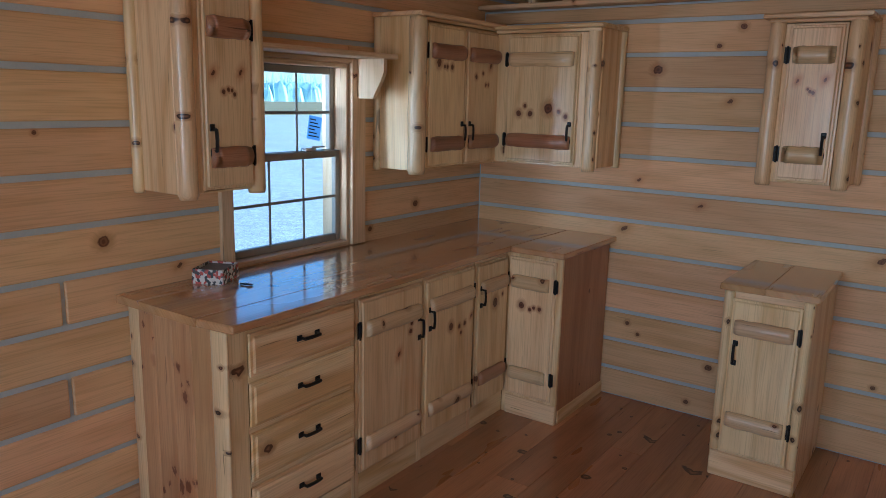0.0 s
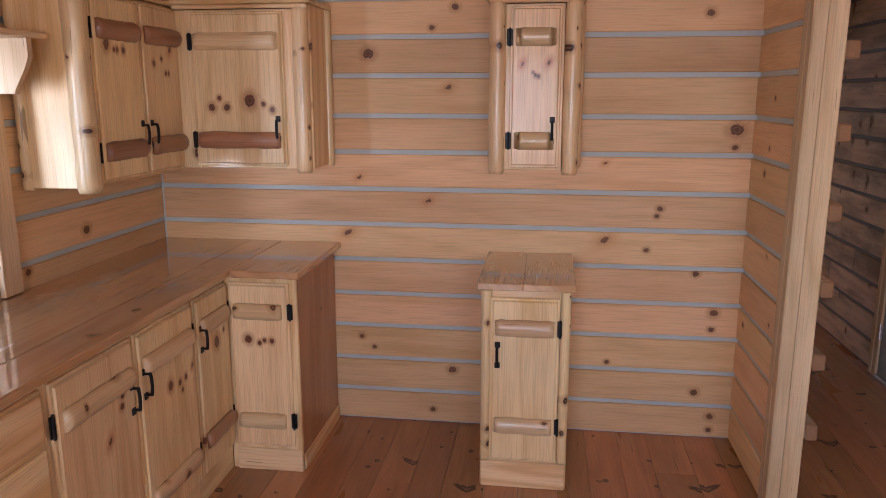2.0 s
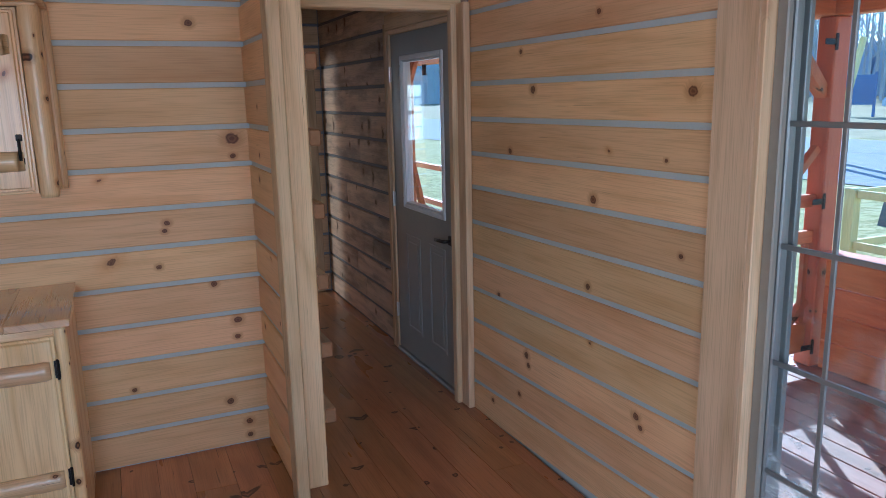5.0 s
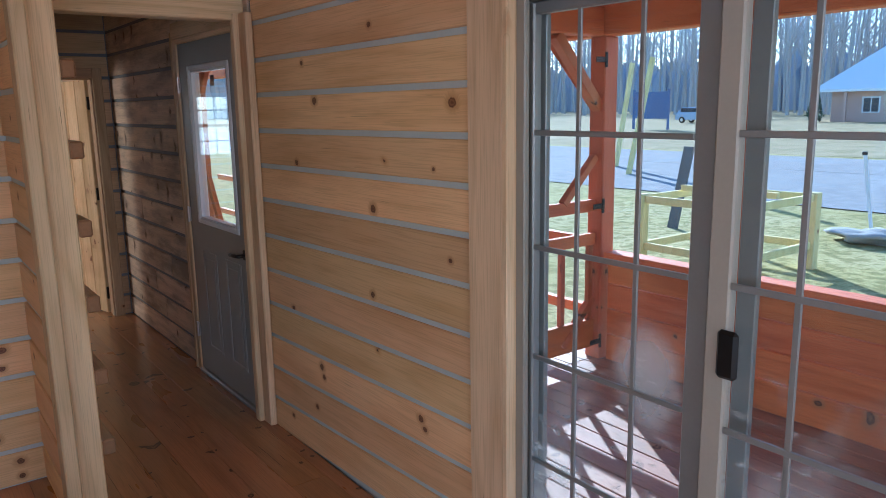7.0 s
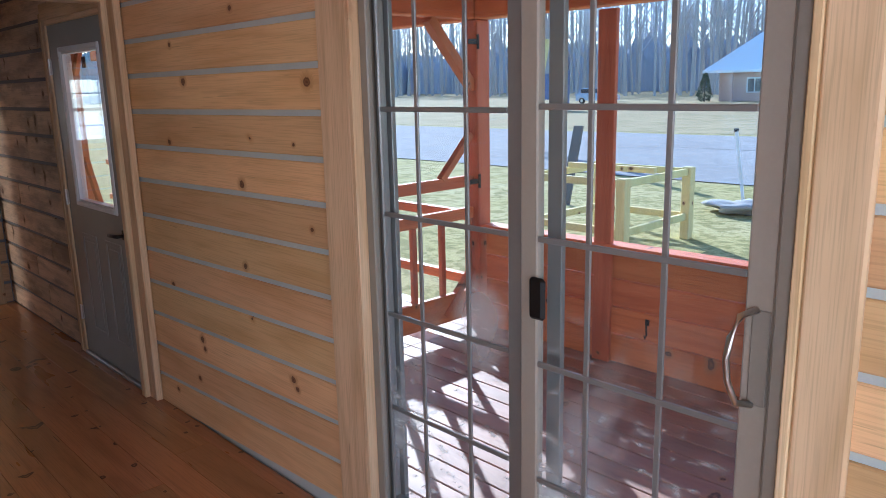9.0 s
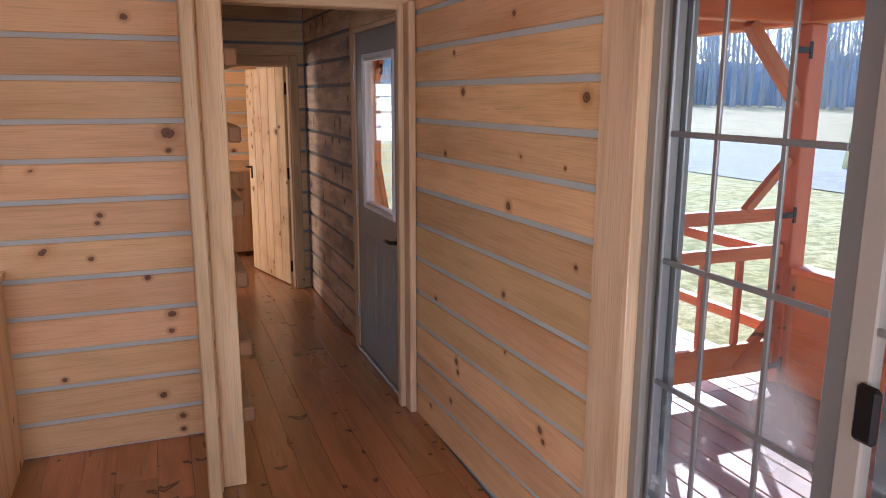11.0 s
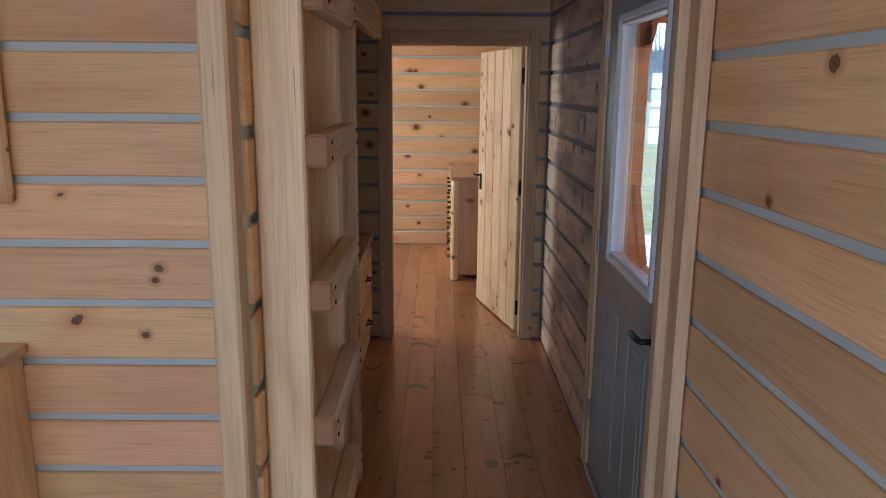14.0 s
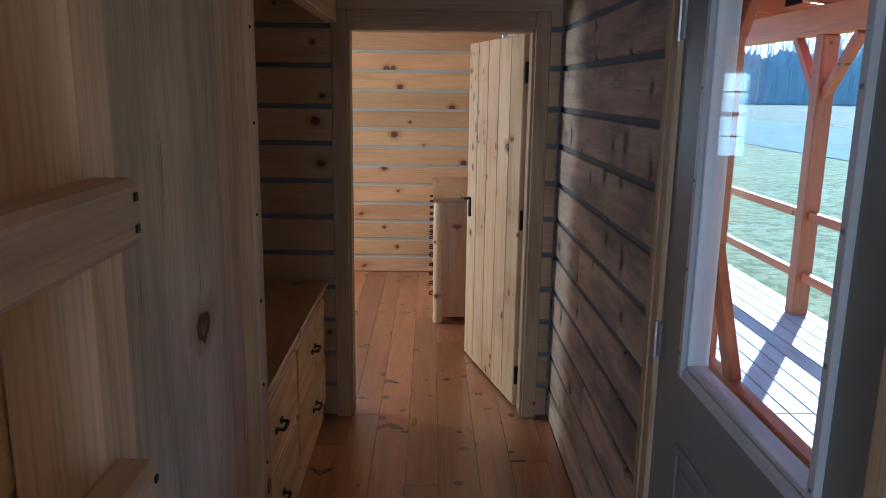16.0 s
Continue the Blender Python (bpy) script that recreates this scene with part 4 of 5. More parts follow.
for z in (1.26, 1.65):
    piece("muntin", (ex0 + 0.05, YE + 0.038, z - 0.008), (ex1 - 0.05, YE + 0.047, z + 0.008), alu_grey, ewin)

# ---- hall: closet of upright boards, header over the alcove ----
closet = structure("wall_closet", span((0.46, YB + 0.092, 0.0), (0.546, 4.875, LOFT), 0), plain("closet_core", (0.10, 0.07, 0.05), 0.9), "closet side of upright rough pine boards")
edges = (3.956, 4.31, 4.655)
for y0, y1 in zip(edges, edges[1:]):
    piece("upright_board", (0.547, y0 + 0.003, 0.0), (0.566, y1 - 0.003, LOFT), grey_z, closet, bevel=0.003)
piece("upright_board", (0.547, 4.668, 0.0), (0.556, 4.80, LOFT), trim_z, closet, bevel=0.003)
nailed = piece("corner_strip", (0.547, 4.803, 0.0), (0.592, 4.875, LOFT), trim_z, closet, "pale corner strip with nail heads", bevel=0.004)
for k in range(10):
    part("nail", box(0.004, 0.008, 0.008, 0.002), black, nailed, loc=(0.5935, 4.822 + 0.006 * (k % 2), 0.12 + k * 0.205), key="strip_nail")
structure("alcove_header", span((0.50, 4.88, 1.925), (0.555, YH - 0.004, LOFT), 0.005), trim_y, "pine header board over the alcove")
structure("wall_alcove", span((-0.25, 4.77, 0.0), (-0.2, YH, LOFT), 0), wall_y, "plain back of the alcove")
structure("wall_alcove_side", span((-0.2, 4.77, 0.0), (0.458, 4.875, LOFT), 0), wall_x, "plain side of the alcove")

# ---- cabinets, built facing -y with their back on y = 0, left end at x = 0 ----
def pull(parent, x, z, y, turn=0, size=0.088):
    """A black iron pull with two pads."""
    bm = bmesh.new()
    for s in (-1, 1):
        box(0.026, 0.006, 0.022, 0.003, (s * size / 2, -0.003, 0), bm)
        box(0.009, 0.022, 0.009, 0.002, (s * (size / 2 - 0.006), -0.015, 0), bm)
    join(bm, tube([(-size / 2 + 0.004, -0.024, 0), (-size / 4, -0.027, 0), (0, -0.028, 0), (size / 4, -0.027, 0), (size / 2 - 0.004, -0.024, 0)], 0.0065, 6))
    if turn:
        bmesh.ops.rotate(bm, cent=(0, 0, 0), matrix=Euler((0, radians(90), 0)).to_matrix(), verts=bm.verts)
    return part("pull_handle", bm, black, parent, "black iron pull", (x, y, z), key=("pull", turn, size))


def hinge(parent, x, z, y):
    bm = span((-0.013, -0.004, -0.034), (0.013, 0.0, 0.034), 0.004)
    join(bm, tube([(0, -0.006, -0.038), (0, -0.006, 0.038)], 0.005, 6))
    return part("hinge", bm, black, parent, "black butterfly hinge", (x, y, z), key="cabinet_hinge")


def door(parent, x0, x1, z0, z1, y, hinge_side, poles=(0.11, 0.11), pole_mats=None, pull_z=None, pole_in=0.03, pole_r=0.036, knots=()):
    """A plank door with a routed edge, two half-round pole rails, hinges and a pull. y: the face of the cabinet's frame."""
    d = 0.022
    bm = box(x1 - x0, 0.012, z1 - z0, 0.003, (0, -0.006, 0))
    box(x1 - x0 - 0.02, 0.012, z1 - z0 - 0.02, 0.005, (0, -0.016, 0), bm)
    leaf = part("door", bm, face_z, parent, loc=((x0 + x1) / 2, y, (z0 + z1) / 2))
    mark(leaf, [(z, x, r) for x, z, r in knots])
    mats = pole_mats or (pole_x, pole_x)
    for k, z in enumerate((z1 - poles[0], z0 + poles[1])):
        rail_bm = log(x1 - x0 - 2 * pole_in, pole_r, "x", True, 10, int(x0 * 100) + k)
        bmesh.ops.scale(rail_bm, vec=(1, 0.72, 1), verts=rail_bm.verts)
        part("log_rail", rail_bm, mats[k], leaf, loc=((x0 + x1) / 2, y - d, z), smooth=True)
        hx = x0 - 0.002 if hinge_side < 0 else x1 + 0.002
        hinge(leaf, hx, z, y - d * 0.5)
    if pull_z is not None:
        px = x1 - 0.032 if hinge_side < 0 else x0 + 0.032
        pull(leaf, px, pull_z, y - d, 1)
    return leaf


def carcass(parent, w, depth, z0, z1, left=cab_p, right=cab_p):
    """Sides, bottom, back and face frame of a unit."""
    piece("side_panel", (0, -depth + 0.02, z0), (0.018, 0, z1), left, parent)
    piece("side_panel", (w - 0.018, -depth + 0.02, z0), (w, 0, z1), right, parent)
    piece("bottom_panel", (0.018, -depth + 0.02, z0), (w - 0.018, -0.002, z0 + 0.018), cab_x, parent)
    piece("back_panel", (0.018, -0.012, z0 + 0.018), (w - 0.018, -0.002, z1), cab_z, parent)


def face_frame(parent, w, depth, z0, z1, stiles, rails):
    for x0, x1 in stiles:
        piece("frame_stile", (x0, -depth, z0), (x1, -depth + 0.02, z1), cab_p, parent, bevel=0.002)
    for a, b, r0, r1 in rails:
        piece("frame_rail", (a, -depth + 0.0005, r0), (b, -depth + 0.02, r1), cab_x, parent, bevel=0.002)


def corner_pole(parent, x, y, z0, z1, r=0.035, seed=1):
    part("corner_pole", log(z1 - z0, r, "z", False, 14, seed, 0.12), pole_z, parent, "pale peeled pole", (x, y, (z0 + z1) / 2), True)


LEFT = lambda y: pose(XL + 0.003, y, 0, 0, 0, 90)     # back on the left wall
BACK = lambda x: pose(x, YB - 0.003, 0)               # back on the kitchen's back wall

# drawer unit
DEP = 0.565
drawers = thing("drawer_cabinet", (0, 0, 0), "natural knotty pine base cabinet with four drawers", "cabinet", "kitchen base cabinets")
w = 0.625
carcass(drawers, w, DEP, 0.0, 0.90)
face_frame(drawers, w, DEP, 0.0, 0.90, ((0, 0.085), (w - 0.022, w)), ((0.085, w - 0.022, 0.0, 0.105), (0.085, w - 0.022, 0.85, 0.90), (0.085, w - 0.022, 0.295, 0.327), (0.085, w - 0.022, 0.50, 0.532), (0.085, w - 0.022, 0.685, 0.717)))
for z0, z1 in ((0.118, 0.300), (0.322, 0.505), (0.527, 0.690), (0.712, 0.868)):
    bm = box(w - 0.10, 0.012, z1 - z0, 0.003, (0, -0.006, 0))
    box(w - 0.122, 0.012, z1 - z0 - 0.022, 0.006, (0, -0.016, 0), bm)
    front = part("drawer_front", bm, cab_x, drawers, loc=((0.085 + w - 0.015) / 2, -DEP, (z0 + z1) / 2))
    pull(front, (0.085 + w - 0.015) / 2, (z0 + z1) / 2 + 0.012, -DEP - 0.022)
for yy, r, s in ((-DEP + 0.035, 0.042, 3), (-0.05, 0.036, 4)):
    pole_bm = log(0.899, r, "z", False, 16, s, 0.1)
    bmesh.ops.scale(pole_bm, vec=(0.32, 1, 1), verts=pole_bm.verts)
    part("end_pole", pole_bm, pole_z, drawers, "", (-0.002, yy, 0.45), True)
for k in range(4):
    piece("end_board", (-0.008, -DEP + 0.075 + k * 0.1085, 0.0), (-0.001, -DEP + 0.181 + k * 0.1085, 0.899), end_z, drawers)
drawers.matrix_world = LEFT(1.592)

# two-door unit
doors = thing("double_door_cabinet", (0, 0, 0), "natural pine base cabinet with two pole-railed doors", "cabinet", "kitchen base cabinets")
w = 0.86
carcass(doors, w, DEP, 0.0, 0.90)
face_frame(doors, w, DEP, 0.0, 0.90, ((0, 0.022), (0.42, 0.455), (w - 0.02, w)), ((0.022, 0.42, 0.0, 0.13), (0.455, w - 0.02, 0.0, 0.13), (0.022, 0.42, 0.856, 0.90), (0.455, w - 0.02, 0.856, 0.90)))
door(doors, 0.015, 0.428, 0.12, 0.868, -DEP, -1, (0.125, 0.125), pull_z=0.665, knots=((0.035, 0.085, -0.028), (0.115, 0.17, 0.011), (0.122, 0.205, 0.009), (0.02, -0.29, 0.008)))
door(doors, 0.445, 0.85, 0.12, 0.868, -DEP, 1, (0.125, 0.125), pull_z=0.685, knots=((0.0, 0.115, 0.018), (0.07, 0.10, 0.011), (0.085, 0.065, 0.009), (0.115, 0.105, 0.011), (0.17, 0.13, -0.02)))
doors.matrix_world = LEFT(2.219)

# corner unit with one door on each wing
corner = thing("corner_cabinet", (0, 0, 0), "natural pine corner base cabinet with a reddish end panel", "cabinet", "kitchen base cabinets")
wing = 0.325
door_y = 3.985 - 3.081 - 0.003   # length along the left wall
piece("frame_stile", (0.0, -DEP, 0.0), (0.012, -DEP + 0.02, 0.90), cab_z, corner)
piece("frame_rail", (0.012, -DEP + 0.0005, 0.0), (0.32, -DEP + 0.02, 0.13), cab_x, corner)
piece("frame_rail", (0.012, -DEP + 0.0005, 0.856), (0.32, -DEP + 0.02, 0.90), cab_x, corner)
door(corner, 0.010, 0.312, 0.12, 0.868, -DEP, 1, (0.125, 0.145), (pole_x, dark_pole_x), pull_z=0.70, knots=((0.02, 0.15, 0.024), (0.09, 0.18, 0.009), (-0.135, -0.22, 0.014)))
piece("side_panel", (0.0, -DEP + 0.02, 0.0), (0.018, 0, 0.90), cab_z, corner)
# the return wing, in the same frame: its front looks along -x here
piece("return_front", (0.32, -DEP - wing, 0.0), (0.338, -DEP + 0.0, 0.90), cab_z, corner)
piece("return_rail", (0.312, -DEP - wing, 0.0), (0.3195, -DEP - 0.026, 0.105), cab_y, corner)
piece("end_panel", (0.338, -DEP - wing, 0.0), (door_y - 0.004, -DEP - wing + 0.02, 0.90), side_z, corner, "reddish pine end panel")
piece("end_base", (0.338, -DEP - wing - 0.008, 0.0), (door_y - 0.004, -DEP - wing - 0.0005, 0.075), cab_x, corner)
corner.matrix_world = LEFT(3.081)
cd = thing("corner_wing", (0, 0, 0), "x", "x")
wing_door = door(cd, 0.0, 0.27, 0.12, 0.868, 0, 1, (0.125, 0.125), None, knots=((-0.05, 0.125, 0.017), (0.0, 0.11, 0.010), (0.022, 0.122, 0.009), (0.055, 0.12, 0.011)))
wing_door.parent = corner
wing_door.matrix_basis = pose(0.3195, -DEP - 0.025, 0, 0, 0, -90) @ pose(*wing_door.location)
bpy.data.objects.remove(cd)

# worktop: planks glued edge to edge, running round the corner
worktop = thing("worktop", (-2.0, 2.7, 0.902), "glossy honey-coloured pine plank worktop with dark knots", "worktop")
xs = (XL + 0.002, -2.19, -2.03, -1.87, -1.706)
for a, b in zip(xs, xs[1:]):
    last = b == xs[-1]
    bm = span((a, 1.548, 0.902), (b, YB - 0.002, 0.932), 0.0 if not last else 0.005)
    if last:
        for v in bm.verts:
            if v.co.y < 1.6 and v.co.x > b - 0.02:
                v.co.y += 0.02 if v.co.x > b - 0.006 else 0
    bmesh.ops.translate(bm, vec=(-(a + b) / 2, -2.7, -0.917), verts=bm.verts)
    part("worktop_plank", bm, top_y, worktop, loc=((a + b) / 2, 2.7, 0.917))
piece("worktop_return", (-1.7055, 3.325, 0.9025), (-1.405, YB - 0.002, 0.9322), top_y, worktop, bevel=0.005)

# small base cabinet
small = thing("narrow_base_cabinet", (0, 0, 0), "narrow pine base cabinet standing alone against the log wall", "cabinet", "kitchen base cabinets")
w, dep = 0.365, 0.58
carcass(small, w, dep, 0.0, 0.876)
face_frame(small, w, dep, 0.0, 0.876, ((0.0, 0.045), (w - 0.045, w)), ((0.045, w - 0.045, 0.0, 0.14), (0.045, w - 0.045, 0.836, 0.876)))
door(small, 0.038, w - 0.044, 0.125, 0.842, -dep, 1, (0.125, 0.165), None, 0.60, 0.022)
for x, s in ((0.021, 7), (w - 0.021, 8)):
    part("corner_strip", log(0.752, 0.021, "z", True, 10, s, 0.1), pole_z, small, "", (x, -dep - 0.0005, 0.50), True)
piece("plinth", (0.004, -dep - 0.012, 0.0), (w - 0.004, -dep - 0.0005, 0.118), cab_x, small, bevel=0.004)
for a, b in ((-0.016, 0.17), (0.17, w + 0.016)):
    piece("top_board", (a, -dep - 0.032, 0.8765), (b, 0, 0.906), top_y, small, bevel=0.003)
small.matrix_world = BACK(-0.655)


def wall_cabinet(name, label, w, dep, z0, z1, place, door_spans, pole_mats, left_pole, right_pole, back_pole, pull_zs, knots, r=0.036):
    """A wall cabinet with pole corners and a moulded top."""
    c = thing(name, (0, 0, 0), label, "cabinet", "kitchen wall cabinets")
    carcass(c, w, dep, z0, z1)
    piece("top_panel", (-0.022 * (left_pole is not None), -dep - 0.045, z1), (w + 0.022 * (right_pole is not None), 0, z1 + 0.02), cab_x, c, bevel=0.004)
    piece("top_moulding", (0.0, -dep - 0.022, z1 - 0.018), (w, -dep - 0.0005, z1 - 0.0005), cab_x, c, bevel=0.005)
    lo = 0.07 if left_pole is not None else 0.0
    hi = w - 0.07 if right_pole is not None else w
    face_frame(c, w, dep, z0, z1 - 0.02, ((lo, door_spans[0][0] + 0.01), (door_spans[-1][1] - 0.01, hi)), ((door_spans[0][0] + 0.01, door_spans[-1][1] - 0.01, z0, z0 + 0.03), (door_spans[0][0] + 0.01, door_spans[-1][1] - 0.01, z1 - 0.055, z1 - 0.02)))
    for (a, b, side), pz, mats, own in zip(door_spans, pull_zs, pole_mats, knots):
        door(c, a, b, z0 + 0.012, z1 - 0.03, -dep, side, (0.125, 0.115), mats, pz, 0.024, 0.038, own)
    for at, s in ((left_pole, 11), (right_pole, 12)):
        if at is not None:
            corner_pole(c, at, -dep + 0.012, z0 - 0.018, z1 - 0.001, r, s + int(w * 100))
    for at in back_pole:
        part("wall_strip", log(z1 - z0 + 0.008, 0.022, "z", False, 10, 21, 0.1), pole_z, c, "", (at, -0.022, (z0 + z1) / 2 - 0.005), True)
    c.matrix_world = place
    return c


browns = (dark_pole_x, dark_pole_x)
wall_cabinet("single_wall_cabinet", "natural pine wall cabinet with brown pole rails beside the window", 0.38, 0.262, 1.31, 2.045, LEFT(1.662), [(0.088, 0.312, 1)], [browns], 0.036, 0.345, (-0.006,), [1.50], [((-0.066, 0.065, -0.024), (0.055, 0.07, -0.026), (-0.024, 0.0, 0.009), (-0.002, 0.008, 0.008), (0.014, 0.006, 0.007), (0.024, -0.008, 0.008))])
wall_cabinet("double_wall_cabinet", "natural pine two-door wall cabinet with brown pole rails", 0.76, 0.262, 1.31, 2.045, LEFT(2.985), [(0.075, 0.40, -1), (0.41, 0.735, 1)], [browns, browns], 0.030, None, (0.004,), [1.49, 1.49],
             [((-0.08, 0.165, 0.019), (-0.03, 0.15, 0.009), (-0.008, 0.15, 0.011), (0.035, 0.15, 0.013)), ((-0.075, 0.11, 0.012), (-0.01, 0.13, 0.009), (0.02, 0.07, 0.009), (0.045, 0.07, 0.009), (0.065, 0.17, -0.03))], 0.045)
wall_cabinet("corner_wall_cabinet", "natural pine wall cabinet with mixed pole rails in the corner", 0.615, 0.285, 1.322, 2.032, BACK(-2.055), [(0.075, 0.50, -1)], [(pole_x, dark_pole_x)], None, 0.572, (0.615,), [1.50], [((-0.125, -0.075, 0.016), (-0.088, -0.035, 0.010), (-0.055, -0.075, 0.014), (0.052, -0.045, 0.026), (0.115, -0.06, 0.011), (0.155, -0.085, 0.012))])
wall_cabinet("narrow_wall_cabinet", "narrow pine wall cabinet between two peeled poles", 0.385, 0.262, 1.328, 2.04, BACK(-0.66), [(0.09, 0.305, -1)], [(pole_x, pole_x)], 0.036, 0.352, (0.388,), [1.50], [((0.0, 0.055, 0.008), (0.012, 0.05, 0.008), (-0.055, 0.10, -0.022), (0.055, 0.105, -0.024), (-0.01, 0.065, 0.006))])

# ---- things on the worktop ----
carton = thing("small_carton", (-2.245, 1.925, 0.9325), "small open carton with a busy floral print", "box")
print_mat = Net("floral_print")
at, _ = print_mat.local()
vor = print_mat.node("ShaderNodeTexVoronoi")
print_mat.put(vor.inputs["Vector"], at)
vor.inputs["Scale"].default_value = 85
hue = print_mat.node("ShaderNodeSeparateColor")
print_mat.put(hue.inputs[0], vor.outputs["Color"])
c1 = print_mat.mix(print_mat.math("GREATER_THAN", hue.outputs[0], 0.68), (0.78, 0.76, 0.72), (0.52, 0.11, 0.09))
c2 = print_mat.mix(print_mat.math("GREATER_THAN", hue.outputs[1], 0.62), c1, (0.07, 0.08, 0.09))
print_mat.put(print_mat.bsdf.inputs["Base Color"], c2)
print_mat.bsdf.inputs["Roughness"].default_value = 0.5
bm = bmesh.new()
L, W, Hh, th = 0.155, 0.125, 0.058, 0.004
for lo, hi in (((-L / 2, -W / 2, 0), (L / 2, W / 2, th)), ((-L / 2, -W / 2, th), (-L / 2 + th, W / 2, Hh)), ((L / 2 - th, -W / 2, th), (L / 2, W / 2, Hh)), ((-L / 2 + th, -W / 2, th), (L / 2 - th, -W / 2 + th, Hh)), ((-L / 2 + th, W / 2 - th, th), (L / 2 - th, W / 2, Hh))):
    span(lo, hi, 0, bm)
body = part("tray", bm, print_mat.mat, carton, loc=(-2.245, 1.925, 0.9325))
part("packing", box(L - 0.012, W - 0.012, 0.012, 0.003), plain("grey_card", (0.22, 0.21, 0.22), 0.8, grain=20), carton, "dark grey card inside", (-2.245, 1.925, 0.9325 + 0.045))
carton.rotation_euler = (0, 0, radians(-62))
pen = thing("pen", (-2.075, 1.945, 0.937), "short black pen on the worktop", "pen")
part("barrel", tube([(-2.11, 1.935, 0.937), (-2.06, 1.952, 0.937)], 0.004), black, pen, loc=(0, 0, 0))
part("clip", box(0.02, 0.003, 0.003, 0.001), nickel, pen, loc=(-2.075, 1.945, 0.9425))

# ---- loft ladder on the partition ----
ladder = thing("loft_ladder", (0.62, 3.6, 0.0), "rough-sawn pine ladder fixed to the log partition", "ladder")
for y, w in ((3.405, 0.04), (3.866, 0.085)):
    piece("stile", (0.552, y, 0.0), (0.650, y + w, 2.55), trim_z, ladder, bevel=0.005)
end_grain = plain("sawn_end_grain", (0.32, 0.17, 0.08), 0.8, grain=6, vary=0.35, bump=0.4)
for k in range(8):
    z = 0.322 + k * 0.2975
    r = piece("rung", (0.6505, 3.40, z - 0.033), (0.70, 3.885, z + 0.033), rough_y, ladder, bevel=0.007)
    if len(r.data.materials) == 1:
        r.data.materials.append(end_grain)
        for face in r.data.polygons:
            face.material_index = int(abs(face.normal.y) > 0.5)
    for y in (3.425, 3.868):
        for dz in (-0.015, 0.016):
            part("nail", box(0.003, 0.009, 0.009, 0.002), black, r, loc=(0.701, y, z + dz), key="nail_head")

# ---- dresser in the alcove, and the one in the bedroom ----
def dresser(name, label, w, dep, h, columns, rows, place, pole):
    d = thing(name, (0, 0, 0), label, "dresser")
    carcass(d, w, dep, 0.05 if pole else 0.0, h - 0.03, honey_z, honey_z)
    piece("top_board", (-0.02, -dep - 0.03, h - 0.0295), (w + 0.02, 0, h), top_x, d, bevel=0.005)
    piece("frame_rail", (0.02, -dep, h - 0.06), (w - 0.02, -dep + 0.02, h - 0.03), cab_x, d)
    piece("frame_rail", (0.02, -dep, 0.03 if pole else 0.0), (w - 0.02, -dep + 0.02, 0.11), cab_x, d)
    for c in range(columns + 1):
        x = 0.02 + c * (w - 0.04) / columns
        piece("frame_stile", (max(0, x - 0.02), -dep, 0.05 if pole else 0), (min(w, x + 0.02), -dep + 0.019, h - 0.03), cab_z, d)
    for c in range(columns):
        for r in range(rows):
            x0, x1 = 0.03 + c * (w - 0.04) / columns, 0.01 + (c + 1) * (w - 0.04) / columns
            z0, z1 = 0.11 + r * (h - 0.17) / rows, 0.10 + (r + 1) * (h - 0.17) / rows
            bm = box(x1 - x0, 0.012, z1 - z0, 0.003, (0, -0.006, 0))
            box(x1 - x0 - 0.02, 0.01, z1 - z0 - 0.02, 0.005, (0, -0.014, 0), bm)
            f = part("drawer_front", bm, cab_x, d, loc=((x0 + x1) / 2, -dep, (z0 + z1) / 2))
            for k in ((0.25, 0.75) if pole and x1 - x0 > 0.4 else (0.5,)):
                pull(f, x0 + k * (x1 - x0), (z0 + z1) / 2, -dep - 0.02, 0, 0.08)
    if pole:
        for x in (0.02, w - 0.02):
            for y in (-dep + 0.01, -0.03):
                part("leg", log(h - 0.035, 0.034, "z", False, 12, 5, 0.15), pole_z, d, "pale peeled pole leg", (x, y, (h - 0.035) / 2), True)
    d.matrix_world = place
    return d


dresser("low_dresser", "low amber pine dresser built into the hall alcove", 1.56, 0.56, 0.712, 2, 2, pose(-0.10, 5.10, 0, 0, 0, 90), False)
dresser("chest_of_drawers", "sunlit pine chest of drawers on pole legs", 1.24, 0.555, 0.905, 2, 5, pose(XR - 0.006, 9.46, 0, 0, 0, -90), True)

# ---- porch outside the sliding doors and the entrance ----
DZ, PX, PY = -0.12, 4.0, 3.75      # deck level, outer line of the porch, partition with the gate
deck = structure("porch_deck", span((XR + T + 0.002, -3.2, DZ - 0.2), (PX + 0.12, 11.0, DZ - 0.028)), plain("deck_joists", (0.10, 0.05, 0.035), 0.8), "red-brown board deck with sunlit stripes")
k, x = 0, XR + T + 0.004
while x < PX + 0.10:
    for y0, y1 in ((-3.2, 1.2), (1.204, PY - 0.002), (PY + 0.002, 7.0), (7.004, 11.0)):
        # past the gate the boards take the colour painted as sunlit
        piece("deck_board", (x, y0, DZ - 0.026), (x + 0.134, y1, DZ), deck_y if y0 < PY else sunlit_deck_y, deck, bevel=0.004)
    x += 0.14

screen_wall = thing("porch_half_wall", (PX, 0.4, DZ), "red-stained plank half wall with a cap rail", "wall")
zs = (DZ, 0.07, 0.25, 0.43, 0.61)
for z0, z1 in zip(zs, zs[1:]):
    for y0, y1 in ((-3.2, 0.3), (0.303, 3.66)):
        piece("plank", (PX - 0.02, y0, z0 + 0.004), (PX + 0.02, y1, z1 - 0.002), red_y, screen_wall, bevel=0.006)
